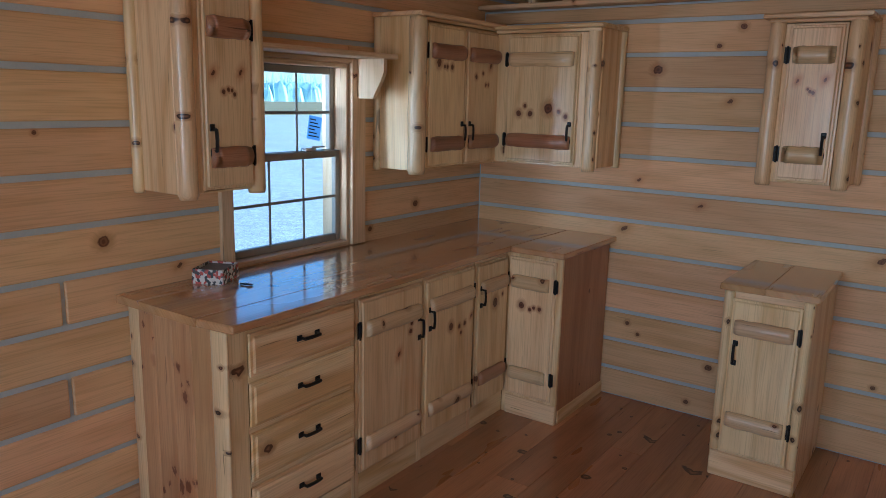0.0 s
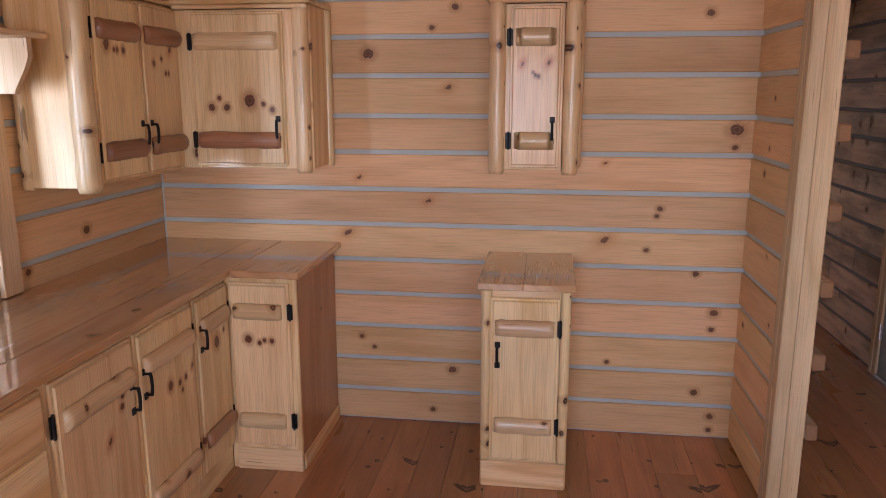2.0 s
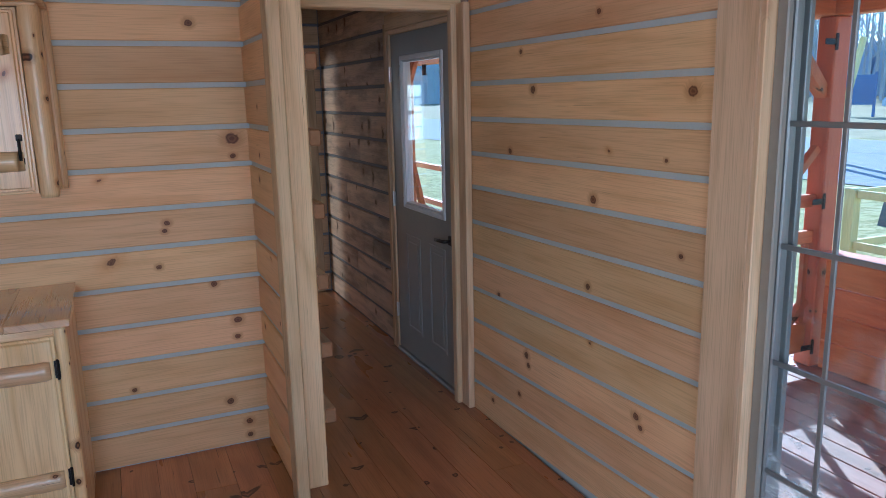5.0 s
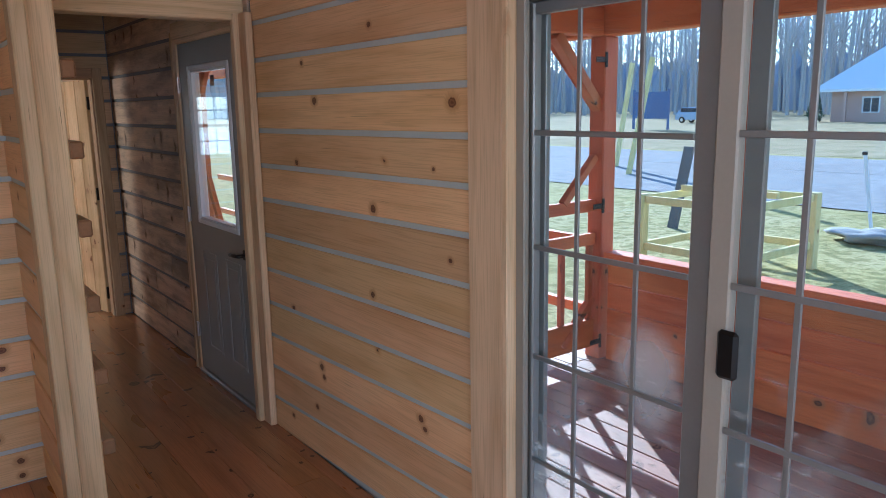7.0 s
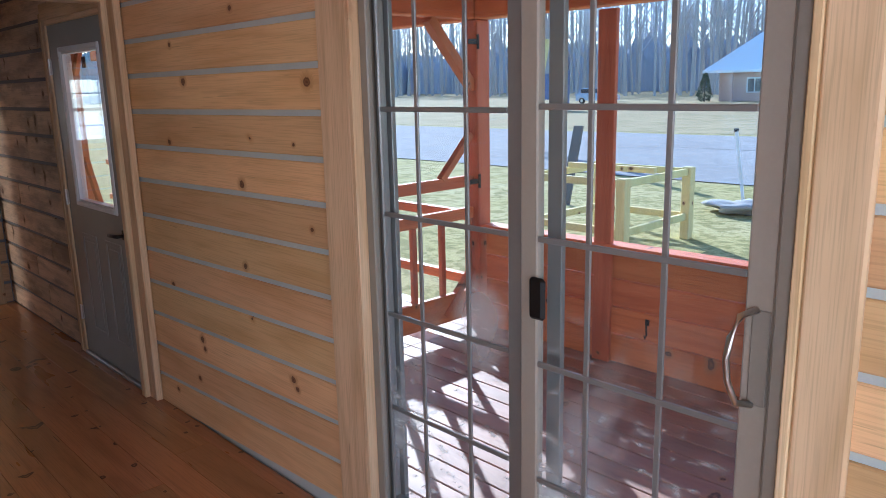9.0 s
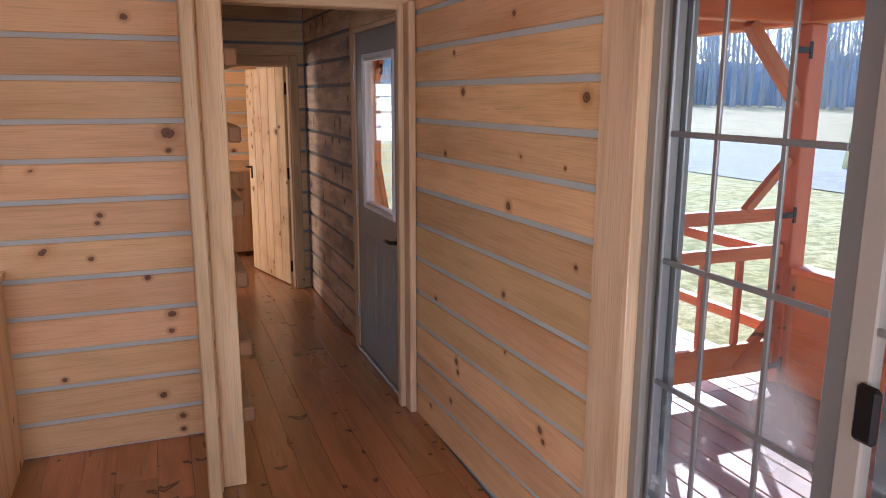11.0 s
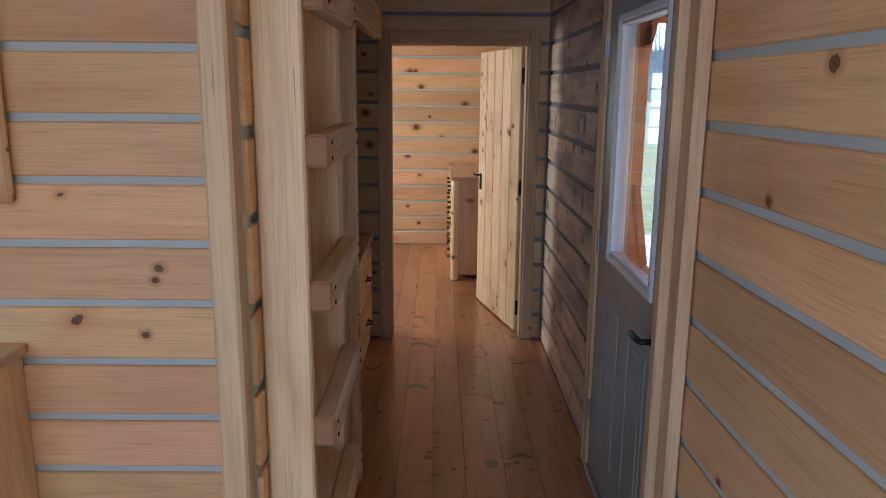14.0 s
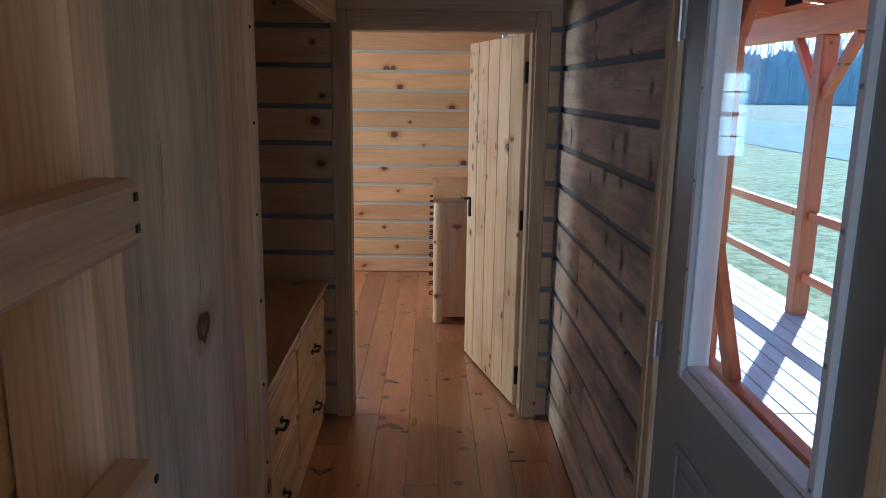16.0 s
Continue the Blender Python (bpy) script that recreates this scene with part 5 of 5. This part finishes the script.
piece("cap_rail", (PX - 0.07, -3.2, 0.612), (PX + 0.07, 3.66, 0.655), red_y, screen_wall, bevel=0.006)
for k in range(5):
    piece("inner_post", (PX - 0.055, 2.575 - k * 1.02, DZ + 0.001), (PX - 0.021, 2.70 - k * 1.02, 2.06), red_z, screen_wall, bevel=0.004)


hook = thing("gate_hook", (PX - 0.024, 2.32, 0.16), "small dark iron hook hanging on the half wall", "hook")
part("hook", tube([(PX - 0.024, 2.32, 0.19), (PX - 0.035, 2.32, 0.18), (PX - 0.03, 2.318, 0.12), (PX - 0.028, 2.33, 0.09), (PX - 0.03, 2.335, 0.11)], 0.006), black, hook)
part("eye_plate", box(0.006, 0.03, 0.04, 0.002), black, hook, loc=(PX - 0.0235, 2.32, 0.195))


def porch_post(x, y, braces, label):
    p = thing("porch_post", (x, y, DZ), label, "post", "porch posts")
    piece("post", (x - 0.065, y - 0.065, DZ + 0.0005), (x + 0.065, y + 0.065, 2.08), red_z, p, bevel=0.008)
    for dx, dy in braces:
        part("brace", strut((x + 0.05 * dx, y + 0.05 * dy, 1.62), (x + 0.46 * dx, y + 0.46 * dy, 2.075), 0.07, 0.07), red_z, p)
    return p


porch_post(PX, PY, ((-1, 0), (0, 1)), "red-stained timber porch post with braces at the gate")
porch_post(PX, 8.95, ((0, 1), (0, -1)), "red-stained timber porch post with curved braces")
porch_post(PX, 6.35, ((0, 1), (0, -1)), "red-stained timber porch post beside the railing")
porch_post(XR + T + 0.07, PY, ((1, 0),), "red-stained timber post against the cabin wall")

gate = thing("porch_gate", (2.9, PY, DZ), "red-stained timber gate with diagonal braces", "gate")
for z0, z1 in ((0.93, 1.01), (0.70, 0.78), (-0.03, 0.17)):
    piece("rail", (1.905, PY - 0.02, z0), (PX - 0.068, PY + 0.02, z1), red_x, gate, bevel=0.004)
for k in range(8):
    piece("slat", (1.98 + k * 0.27, PY - 0.018, 0.172), (2.02 + k * 0.27, PY + 0.018, 0.698), red_z, gate, bevel=0.003)
for s, z in ((1, 1.0), (1, 0.02), (-1, 1.0), (-1, 0.02)):
    x0 = PX - 0.075 if s > 0 else 1.91
    part("brace", strut((x0, PY, z + 0.30), (x0 - s * 0.30, PY, z), 0.05, 0.05), red_z, gate)
for z in (0.97, 1.93, 0.02):
    part("strap_hinge", span((-0.09, -0.006, -0.018), (0.0, 0.0, 0.018), 0.003, span((-0.005, -0.01, -0.05), (0.02, 0.0, 0.05), 0.003)), black, gate, "black strap hinge", (PX - 0.067, PY - 0.066, z))

rail = thing("porch_railing", (PX, 6.2, DZ), "red-stained timber railing along the deck edge", "railing")
for y0, y1 in ((3.83, 6.28), (6.42, 8.88), (9.02, 11.0)):
    for z in (0.66, 0.17):
        piece("rail", (PX - 0.03, y0, z), (PX + 0.03, y1, z + 0.07), red_y, rail, bevel=0.004)

# timber screen door outside the entrance
sdoor = thing("screen_door", (1.75, 4.5, DZ), "red-stained timber screen door frame with corner braces", "door")
piece("stile", (1.715, 5.045, DZ + 0.001), (1.765, 5.115, 2.06), red_z, sdoor, bevel=0.004)
piece("stile", (1.715, 3.965, DZ + 0.001), (1.765, 4.035, 2.06), red_z, sdoor, bevel=0.004)
for z0, z1 in ((DZ + 0.06, DZ + 0.24), (0.845, 0.94), (1.98, 2.058)):
    piece("rail", (1.72, 4.036, z0), (1.76, 5.044, z1), red_y, sdoor, bevel=0.004)
for y0, y1 in ((5.05, 4.87), (4.03, 4.21)):
    part("brace", strut((1.74, y0, 1.24), (1.74, y1, 0.935), 0.03, 0.05), red_z, sdoor)
    part("brace", strut((1.74, y0, 1.76), (1.74, y1, 1.985), 0.03, 0.05), red_z, sdoor)

# porch roof: beam, rafters and boards
structure("porch_beam", span((PX - 0.07, -3.2, 2.082), (PX + 0.07, 11.0, 2.30), 0.008), red_y, "red-stained porch beam")
structure("porch_cross_beam", span((XR + T + 0.002, PY - 0.06, 2.082), (PX - 0.072, PY + 0.06, 2.26), 0.008), red_x, "red-stained porch cross beam")
bm = bmesh.new()
for k in range(18):
    strut((XR + T + 0.01, -3.0 + k * 0.8, 2.62), (PX + 0.35, -3.0 + k * 0.8, 2.33), 0.05, 0.12, 0.003, bm)
structure("porch_rafters", bm, red_x, "red-stained porch rafters")
bm = bmesh.new()
for k in range(18):
    a, b = k / 18, (k + 1) / 18
    x0, x1 = XR + T + 0.01 + a * 2.6, XR + T + 0.006 + b * 2.6
    own = span((x0, -3.3, 2.70 - a * 0.28), (x1, 11.1, 2.73 - a * 0.28), 0.0)
    join(bm, own)
structure("porch_roof", bm, red_y, "red-stained board roof of the porch")

# ---- ground, road, field ----
GZ = -0.6


def ground_mat(name, colors, scales=(0.25, 3.0, 40.0), bump=0.1):
    n = Net(name)
    at, _ = n.local()
    a, b, c = (n.noise(at, s, 5.0, 0.62) for s in scales)
    col = n.mix(n.smooth(a, 0.35, 0.65), colors[0], colors[1])
    col = n.mix(n.math("MULTIPLY", n.smooth(b, 0.46, 0.58), 0.8), col, colors[2])
    col = n.mix(n.math("MULTIPLY", n.smooth(c, 0.47, 0.58), 0.65), col, [0.5 * x for x in colors[0]])
    n.put(n.bsdf.inputs["Base Color"], col)
    n.bsdf.inputs["Roughness"].default_value = 1.0
    n.bsdf.inputs["Specular IOR Level"].default_value = 0.05
    n.bump(n.math("ADD", b, c), bump, 0.05)
    return n.mat


grass_mat = ground_mat("winter_lawn", ((0.50, 0.44, 0.18), (0.60, 0.51, 0.26), (0.23, 0.22, 0.075)), (0.6, 6.0, 30.0), 0.3)
field_mat = ground_mat("dry_field", ((0.46, 0.38, 0.22), (0.40, 0.32, 0.18), (0.30, 0.26, 0.13)), (0.05, 0.7, 12.0))
road_mat = ground_mat("worn_asphalt", ((0.36, 0.355, 0.35), (0.31, 0.305, 0.30), (0.40, 0.39, 0.38)), (0.2, 2.0, 60.0), 0.1)
gravel_mat = ground_mat("pale_gravel", ((0.64, 0.64, 0.64), (0.54, 0.54, 0.54), (0.74, 0.74, 0.74)), (0.4, 6.0, 30.0))


def sheet(name, material, points, z, label):
    bm = bmesh.new()
    bm.faces.new([bm.verts.new((x, y, z)) for x, y in points])
    return structure(name, bm, material, label)


sheet("ground", grass_mat, ((-900, -900), (900, -900), (900, 900), (-900, 900)), GZ, "patchy winter lawn reaching the horizon")
sheet("gravel_lot", gravel_mat, ((-60, -60), (-3.2, -60), (-3.2, 80), (-60, 80)), GZ + 0.012, "bright pale gravel lot")
sheet("road", road_mat, ((17.5, -120), (31, -120), (28, 140), (14, 140)), GZ + 0.02, "pale worn asphalt road")
sheet("field", field_mat, ((31.5, -300), (400, -300), (400, 500), (28.5, 500)), GZ + 0.01, "dry straw-coloured field across the road")
sheet("far_field", field_mat, ((-400, -300), (-62, -300), (-62, 500), (-400, 500)), GZ + 0.01, "dry field beyond the gravel lot")
bm = bmesh.new()
for k in range(40):
    y = -80 + k * 6
    bm.faces.new([bm.verts.new((23.6 - 0.0115 * y + u, y + v, GZ + 0.026)) for u, v in ((0, 0), (0.12, 0), (0.12, 3), (0, 3))])
structure("road_marking", bm, plain("dark_tar_line", (0.10, 0.10, 0.11), 0.9), "dark broken line along the road")


# ---- things across the lawn ----
def pallet_frame(x, y, w, d):
    f = thing("timber_frame", (x, y, GZ), "open frame of fresh yellow treated timber on the lawn", "timber frame")
    h = 1.04
    for i in (0, 1):
        for j in (0, 1):
            piece("leg", (x - w / 2 + i * w - 0.07, y - d / 2 + j * d - 0.07, GZ), (x - w / 2 + i * w + 0.07, y - d / 2 + j * d + 0.07, GZ + h), yellow_z, f, bevel=0.01)
    for z in (0.28, h - 0.12):
        for i in (0, 1):
            piece("rail", (x - w / 2 + 0.08, y - d / 2 + i * d - 0.03, GZ + z), (x + w / 2 - 0.08, y - d / 2 + i * d + 0.03, GZ + z + 0.10), yellow_z, f, bevel=0.006)
            piece("rail", (x - w / 2 + i * w - 0.03, y - d / 2 + 0.08, GZ + z), (x - w / 2 + i * w + 0.03, y + d / 2 - 0.08, GZ + z + 0.10), yellow_z, f, bevel=0.006)
    piece("crosspiece", (x - 0.04, y - d / 2 + 0.04, GZ + h - 0.019), (x + 0.04, y + d / 2 - 0.04, GZ + h + 0.06), yellow_z, f, bevel=0.006)
    return f


pallet_frame(9.08, 5.97, 1.68, 1.5)

board = thing("leaning_board", (11.4, 8.5, GZ), "weathered grey board standing on the lawn", "board")
part("plank", strut((11.4, 8.5, GZ - 0.05), (11.75, 8.45, GZ + 1.45), 0.22, 0.05), plain("weathered_board", (0.16, 0.155, 0.15), 0.9, vary=0.4), board)
for x, y, lean in ((21, 17.9, 0.5), (19.0, 15.7, 0.65)):
    st = thing("yellow_stake", (x, y, GZ), "tall slanting yellow marker pole", "pole", "yellow marker poles")
    part("shaft", strut((x, y, GZ - 0.05), (x + lean * 0.3, y - lean, GZ + 3.6), 0.24, 0.10), yellow_z, st)
marker = thing("utility_marker", (13.0, 5.75, GZ), "thin white marker post with a dark cap", "marker")
part("shaft", strut((13.0, 5.75, GZ - 0.02), (12.95, 5.95, GZ + 1.35), 0.05, 0.05), white_trim, marker)
part("cap", box(0.07, 0.07, 0.06, 0.01), black, marker, loc=(12.948, 5.955, GZ + 1.37))
rock = thing("boulder", (12.4, 5.5, GZ), "flat grey boulder in the grass", "rock")
bm = bmesh.new()
bmesh.ops.create_icosphere(bm, subdivisions=3, radius=0.55)
for v in bm.verts:
    v.co = Vector((v.co.x * 0.8, v.co.y * 1.15, v.co.z * 0.26)) * (0.8 + 0.7 * noise.noise(v.co * 2.6))
part("stone", bm, plain("grey_rock", (0.33, 0.33, 0.32), 0.9, grain=2, vary=0.5, bump=0.6), rock, loc=(12.4, 5.5, GZ + 0.12), smooth=True)

sign = thing("blue_sign", (52, 40.5, GZ), "faded blue board sign on two posts", "sign")
sign_mat = plain("faded_blue_paint", (0.12, 0.17, 0.32), 0.6, grain=1)
piece("panel", (51.95, 38.6, GZ + 0.9), (52.05, 42.0, GZ + 3.1), sign_mat, sign)
for y in (38.5, 42.0):
    piece("post", (51.92, y, GZ), (52.08, y + 0.15, GZ + 3.3), sign_mat, sign)

# parked car
car = thing("parked_car", (70, 48, GZ), "white and blue estate car parked across the road", "car")
car_mat = plain("pale_car_paint", (0.42, 0.50, 0.62), 0.25, 0.2, grain=1, vary=0.1, bump=0)
dark_glass = plain("dark_glass", (0.03, 0.04, 0.06), 0.1, bump=0)
bm = bmesh.new()
prof = [(-2.3, 0.35), (-2.3, 0.85), (-1.9, 1.0), (-1.2, 1.08), (-0.6, 1.62), (1.5, 1.66), (2.1, 1.1), (2.25, 0.9), (2.25, 0.35)]
a = [bm.verts.new((-0.88 if 0.3 < z < 1.2 else -0.7, y, z)) for y, z in prof]
b = [bm.verts.new((0.88 if 0.3 < z < 1.2 else 0.7, y, z)) for y, z in prof]
bm.faces.new(a), bm.faces.new(b[::-1])
for i in range(len(prof)):
    bm.faces.new((a[i], b[i], b[(i + 1) % len(prof)], a[(i + 1) % len(prof)]))
bmesh.ops.recalc_face_normals(bm, faces=bm.faces)
part("body", bm, car_mat, car, loc=(70, 48, GZ))
for y0, y1 in ((-0.75, 0.3), (0.38, 1.6)):
    for x in (69.13, 70.83):
        part("side_window", box(0.06, y1 - y0, 0.42, 0.01), dark_glass, car, loc=(x + 0.02, 48 + (y0 + y1) / 2, GZ + 1.36))
for y in (-1.45, 1.4):
    for x in (69.15, 70.85):
        wheel = part("wheel", log(0.22, 0.34, "x", False, 16, 2, 0.08), black, car, loc=(x, 48 + y, GZ + 0.34))
        part("rim", log(0.23, 0.20, "x", False, 12, 3, 0.1), nickel, wheel, loc=(x, 48 + y, GZ + 0.34))

# brown house with a pale roof
house = thing("brown_house", (78, 33, GZ), "low brown house with a broad pale metal roof", "house")
hx, hy, hw, hd, hh = 82, 30.5, 10.0, 14.0, 3.3
brown = plain("brown_siding", (0.58, 0.40, 0.33), 0.8, grain=0.6, vary=0.3)
part("wall", span((hx - hw / 2, hy - hd / 2, GZ), (hx + hw / 2, hy + hd / 2, GZ + hh)), brown, house)
bm = bmesh.new()
e, rise = 1.3, 6.0
q = [(-hw / 2 - e, -hd / 2 - e), (hw / 2 + e, -hd / 2 - e), (hw / 2 + e, hd / 2 + e), (-hw / 2 - e, hd / 2 + e)]
base = [bm.verts.new((hx + u, hy + v, GZ + hh - 0.1)) for u, v in q]
low = [bm.verts.new((hx + u, hy + v, GZ + hh - 0.35)) for u, v in q]
tip = [bm.verts.new((hx, hy - 1.2, GZ + hh + rise)), bm.verts.new((hx, hy + 1.2, GZ + hh + rise))]
bm.faces.new((base[0], base[1], tip[0])), bm.faces.new((base[2], base[3], tip[1]))
bm.faces.new((base[1], base[2], tip[1], tip[0])), bm.faces.new((base[3], base[0], tip[0], tip[1]))
for i in range(4):
    bm.faces.new((base[i], base[(i + 1) % 4], low[(i + 1) % 4], low[i]))
bm.faces.new(low)
bmesh.ops.recalc_face_normals(bm, faces=bm.faces)
part("roof", bm, plain("pale_metal_roof", (0.80, 0.83, 0.84), 0.5, grain=0.4, vary=0.15), house)
for v in (-3.4, 0.0, 3.2):
    win = piece("window", (hx - hw / 2 - 0.05, hy + v - 0.7, GZ + 1.0), (hx - hw / 2 + 0.02, hy + v + 0.7, GZ + 2.3), dark_glass, house)
    for a, b, c0, c1 in ((-0.85, -0.70, 0.995, 2.45), (0.70, 0.85, 0.995, 2.45), (-0.70, 0.70, 2.30, 2.45), (-0.05, 0.05, 1.0, 2.30)):
        piece("window_frame", (hx - hw / 2 - 0.09, hy + v + a, GZ + c0), (hx - hw / 2 - 0.052, hy + v + b, GZ + c1), white_trim, win)
    piece("sill", (hx - hw / 2 - 0.12, hy + v - 0.8, GZ + 0.9), (hx - hw / 2 - 0.0, hy + v + 0.8, GZ + 0.995), white_trim, win)
for v in (-5.2, 5.2):
    piece("porch_pillar", (hx - hw / 2 - 1.1, hy + v - 0.12, GZ), (hx - hw / 2 - 0.86, hy + v + 0.12, GZ + hh - 0.36), brown, house)

# evergreen shrub at the corner of the house
shrub = thing("evergreen_shrub", (75.2, 38.2, GZ), "dark pointed evergreen shrub beside the house", "shrub")
part("trunk", tube([(75.2, 38.2, GZ), (75.2, 38.2, GZ + 1.2), (75.22, 38.2, GZ + 2.4)], 0.06), plain("dark_bark", (0.08, 0.06, 0.05), 0.9), shrub)
rng = random.Random(31)
verts, faces = [], []
for _ in range(900):
    h = rng.random() ** 1.3
    a, rad = rng.uniform(0, 6.283), (0.85 * (1 - h) ** 0.7 + 0.05) * rng.uniform(0.7, 1.05) * (0.6 + 0.4 * min(1, h * 6))
    q = Vector((75.2 + rad * math.cos(a), 38.2 + rad * math.sin(a), GZ + 0.15 + 2.75 * h))
    i = len(verts)
    for _ in range(3):
        verts.append(q + Vector((rng.uniform(-0.14, 0.14), rng.uniform(-0.14, 0.14), rng.uniform(-0.12, 0.2))))
    faces.append((i, i + 1, i + 2))
leaf_mesh = bpy.data.meshes.new("foliage")
leaf_mesh.from_pydata(verts, [], faces)
leaf_mesh.materials.append(plain("dark_evergreen", (0.05, 0.09, 0.05), 0.8, vary=0.4))
foliage = new("foliage", leaf_mesh)
foliage.parent = shrub
foliage.location = -OFF[shrub]

# ---- bare woods: tapered trunks with limbs ----
def bare_wood(name, count, place, tall, seed, label, material):
    rng = random.Random(seed)
    verts, faces = [], []

    def limb(p, q, r0, r1):
        p, q = Vector(p), Vector(q)
        way = (q - p).normalized()
        s = way.orthogonal().normalized()
        t = way.cross(s)
        i = len(verts)
        for c, r in ((p, r0), (q, r1)):
            for k in range(4):
                a = k * math.pi / 2
                verts.append(c + r * (math.cos(a) * s + math.sin(a) * t))
        for k in range(4):
            faces.append((i + k, i + (k + 1) % 4, i + 4 + (k + 1) % 4, i + 4 + k))

    for _ in range(count):
        x, y = place(rng)
        h = tall * rng.uniform(0.75, 1.15)
        r = h * rng.uniform(0.009, 0.015)
        lean = Vector((rng.uniform(-0.06, 0.06), rng.uniform(-0.06, 0.06), 1)) * h
        root = Vector((x, y, GZ))
        mid = root + lean * 0.5 + Vector((rng.uniform(-0.3, 0.3), rng.uniform(-0.3, 0.3), 0))
        limb(root, mid, r, r * 0.7)
        limb(mid, root + lean, r * 0.7, r * 0.12)
        for _ in range(11):
            f = rng.uniform(0.3, 0.95)
            at = root + lean * f
            a, ln = rng.uniform(0, 6.28), h * rng.uniform(0.10, 0.26) * (1.25 - f)
            tip = at + Vector((math.cos(a) * ln, math.sin(a) * ln, ln * rng.uniform(0.7, 1.5)))
            limb(at, tip, r * 0.34, r * 0.1)
            for _ in range(2):
                g = at.lerp(tip, rng.uniform(0.4, 0.9))
                b = a + rng.uniform(-1, 1)
                limb(g, g + Vector((math.cos(b), math.sin(b), rng.uniform(0.5, 1.6))) * ln * 0.4, r * 0.16, r * 0.07)
    mesh = bpy.data.meshes.new(name)
    mesh.from_pydata(verts, [], faces)
    mesh.materials.append(material)
    return tagged(new(name, mesh), label, "trees", kind="stuff")


# distance haze is put into these bark colours, paler farther off
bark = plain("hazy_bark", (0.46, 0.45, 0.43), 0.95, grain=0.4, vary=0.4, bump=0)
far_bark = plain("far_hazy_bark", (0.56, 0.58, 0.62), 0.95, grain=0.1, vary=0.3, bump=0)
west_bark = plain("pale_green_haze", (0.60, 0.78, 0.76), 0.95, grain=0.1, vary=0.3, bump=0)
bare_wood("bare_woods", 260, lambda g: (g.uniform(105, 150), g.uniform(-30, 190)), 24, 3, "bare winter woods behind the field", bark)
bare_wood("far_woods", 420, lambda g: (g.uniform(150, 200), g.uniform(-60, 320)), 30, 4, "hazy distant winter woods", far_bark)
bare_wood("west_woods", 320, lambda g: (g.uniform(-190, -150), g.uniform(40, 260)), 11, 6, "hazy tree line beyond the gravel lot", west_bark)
# the brush colours likewise have the haze of distance mixed in
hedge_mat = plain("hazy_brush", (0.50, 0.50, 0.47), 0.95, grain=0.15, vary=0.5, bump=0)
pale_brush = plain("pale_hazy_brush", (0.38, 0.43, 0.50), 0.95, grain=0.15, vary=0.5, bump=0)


def brush(name, x0, y0, x1, y1, h, seed, label, material, low=0.35):
    """A ragged bank of undergrowth."""
    rng = random.Random(seed)
    verts, faces = [], []
    n = 1100
    for k in range(n):
        t = rng.random()
        x, y = x0 + (x1 - x0) * t + rng.uniform(-6, 6), y0 + (y1 - y0) * t
        w, hh = rng.uniform(1.2, 3.5), h * rng.uniform(low, 0.9)
        i = len(verts)
        for s in range(7):
            a = s / 7 * 6.283
            verts.append((x + w * math.cos(a), y + w * math.sin(a), GZ))
        for s in range(7):
            a = s / 7 * 6.283
            verts.append((x + 0.8 * w * math.cos(a) * rng.uniform(0.6, 1.1), y + 0.8 * w * math.sin(a) * rng.uniform(0.6, 1.1), GZ + hh * rng.uniform(0.5, 0.85)))
        verts.append((x + rng.uniform(-0.5, 0.5), y + rng.uniform(-0.5, 0.5), GZ + hh))
        for s in range(7):
            u = (s + 1) % 7
            faces.append((i + s, i + u, i + 7 + u, i + 7 + s))
            faces.append((i + 7 + s, i + 7 + u, i + 14))
    mesh = bpy.data.meshes.new(name)
    mesh.from_pydata(verts, [], faces)
    mesh.materials.append(material)
    return tagged(new(name, mesh), label, "undergrowth", kind="stuff")


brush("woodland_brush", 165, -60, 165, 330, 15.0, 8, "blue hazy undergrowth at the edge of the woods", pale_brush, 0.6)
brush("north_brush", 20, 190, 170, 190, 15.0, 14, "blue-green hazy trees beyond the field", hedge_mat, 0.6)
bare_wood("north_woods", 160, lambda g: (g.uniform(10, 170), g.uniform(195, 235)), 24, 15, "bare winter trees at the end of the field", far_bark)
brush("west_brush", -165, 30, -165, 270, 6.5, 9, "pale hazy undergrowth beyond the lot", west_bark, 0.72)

# ---- floor planks, last ----
rng = random.Random(12)
x, k = XL + 0.002, 0
widths = (0.168, 0.135, 0.155, 0.142, 0.175, 0.148)
while x < XR - 0.01:
    w = min(widths[k % 6], XR - 0.002 - x)
    y = Y0 + 0.002
    first = True
    while y < YE - 0.01:
        length = rng.uniform(1.3, 3.2) if not first else rng.uniform(0.8, 2.6)
        first = False
        end = min(y + length, YE - 0.002)
        if YE - end < 0.5:
            end = YE - 0.002
        ob = piece("floor_plank", (x, y, -0.0215), (x + w - 0.0015, end - 0.0015, 0.0), floor_y, floor, bevel=0.0005)
        y = end
    x += w
    k += 1
knots_in(floor, 1, [(7.135, 0.763, -0.05), (6.56, 0.795, -0.058), (6.025, 1.121, 0.022), (7.228, 1.209, 0.026), (7.742, 0.59, -0.05), (7.174, 1.092, 0.022), (7.023, 0.9, 0.014), (6.701, 1.417, 0.022), (6.903, 0.629, -0.036), (6.304, 1.375, 0.014),
                    (5.847, 0.792, -0.058), (4.98, 1.155, 0.036), (5.05, 1.296, -0.042), (5.281, 0.912, 0.014), (5.031, 0.871, 0.022), (4.926, 0.985, 0.015)], 8)
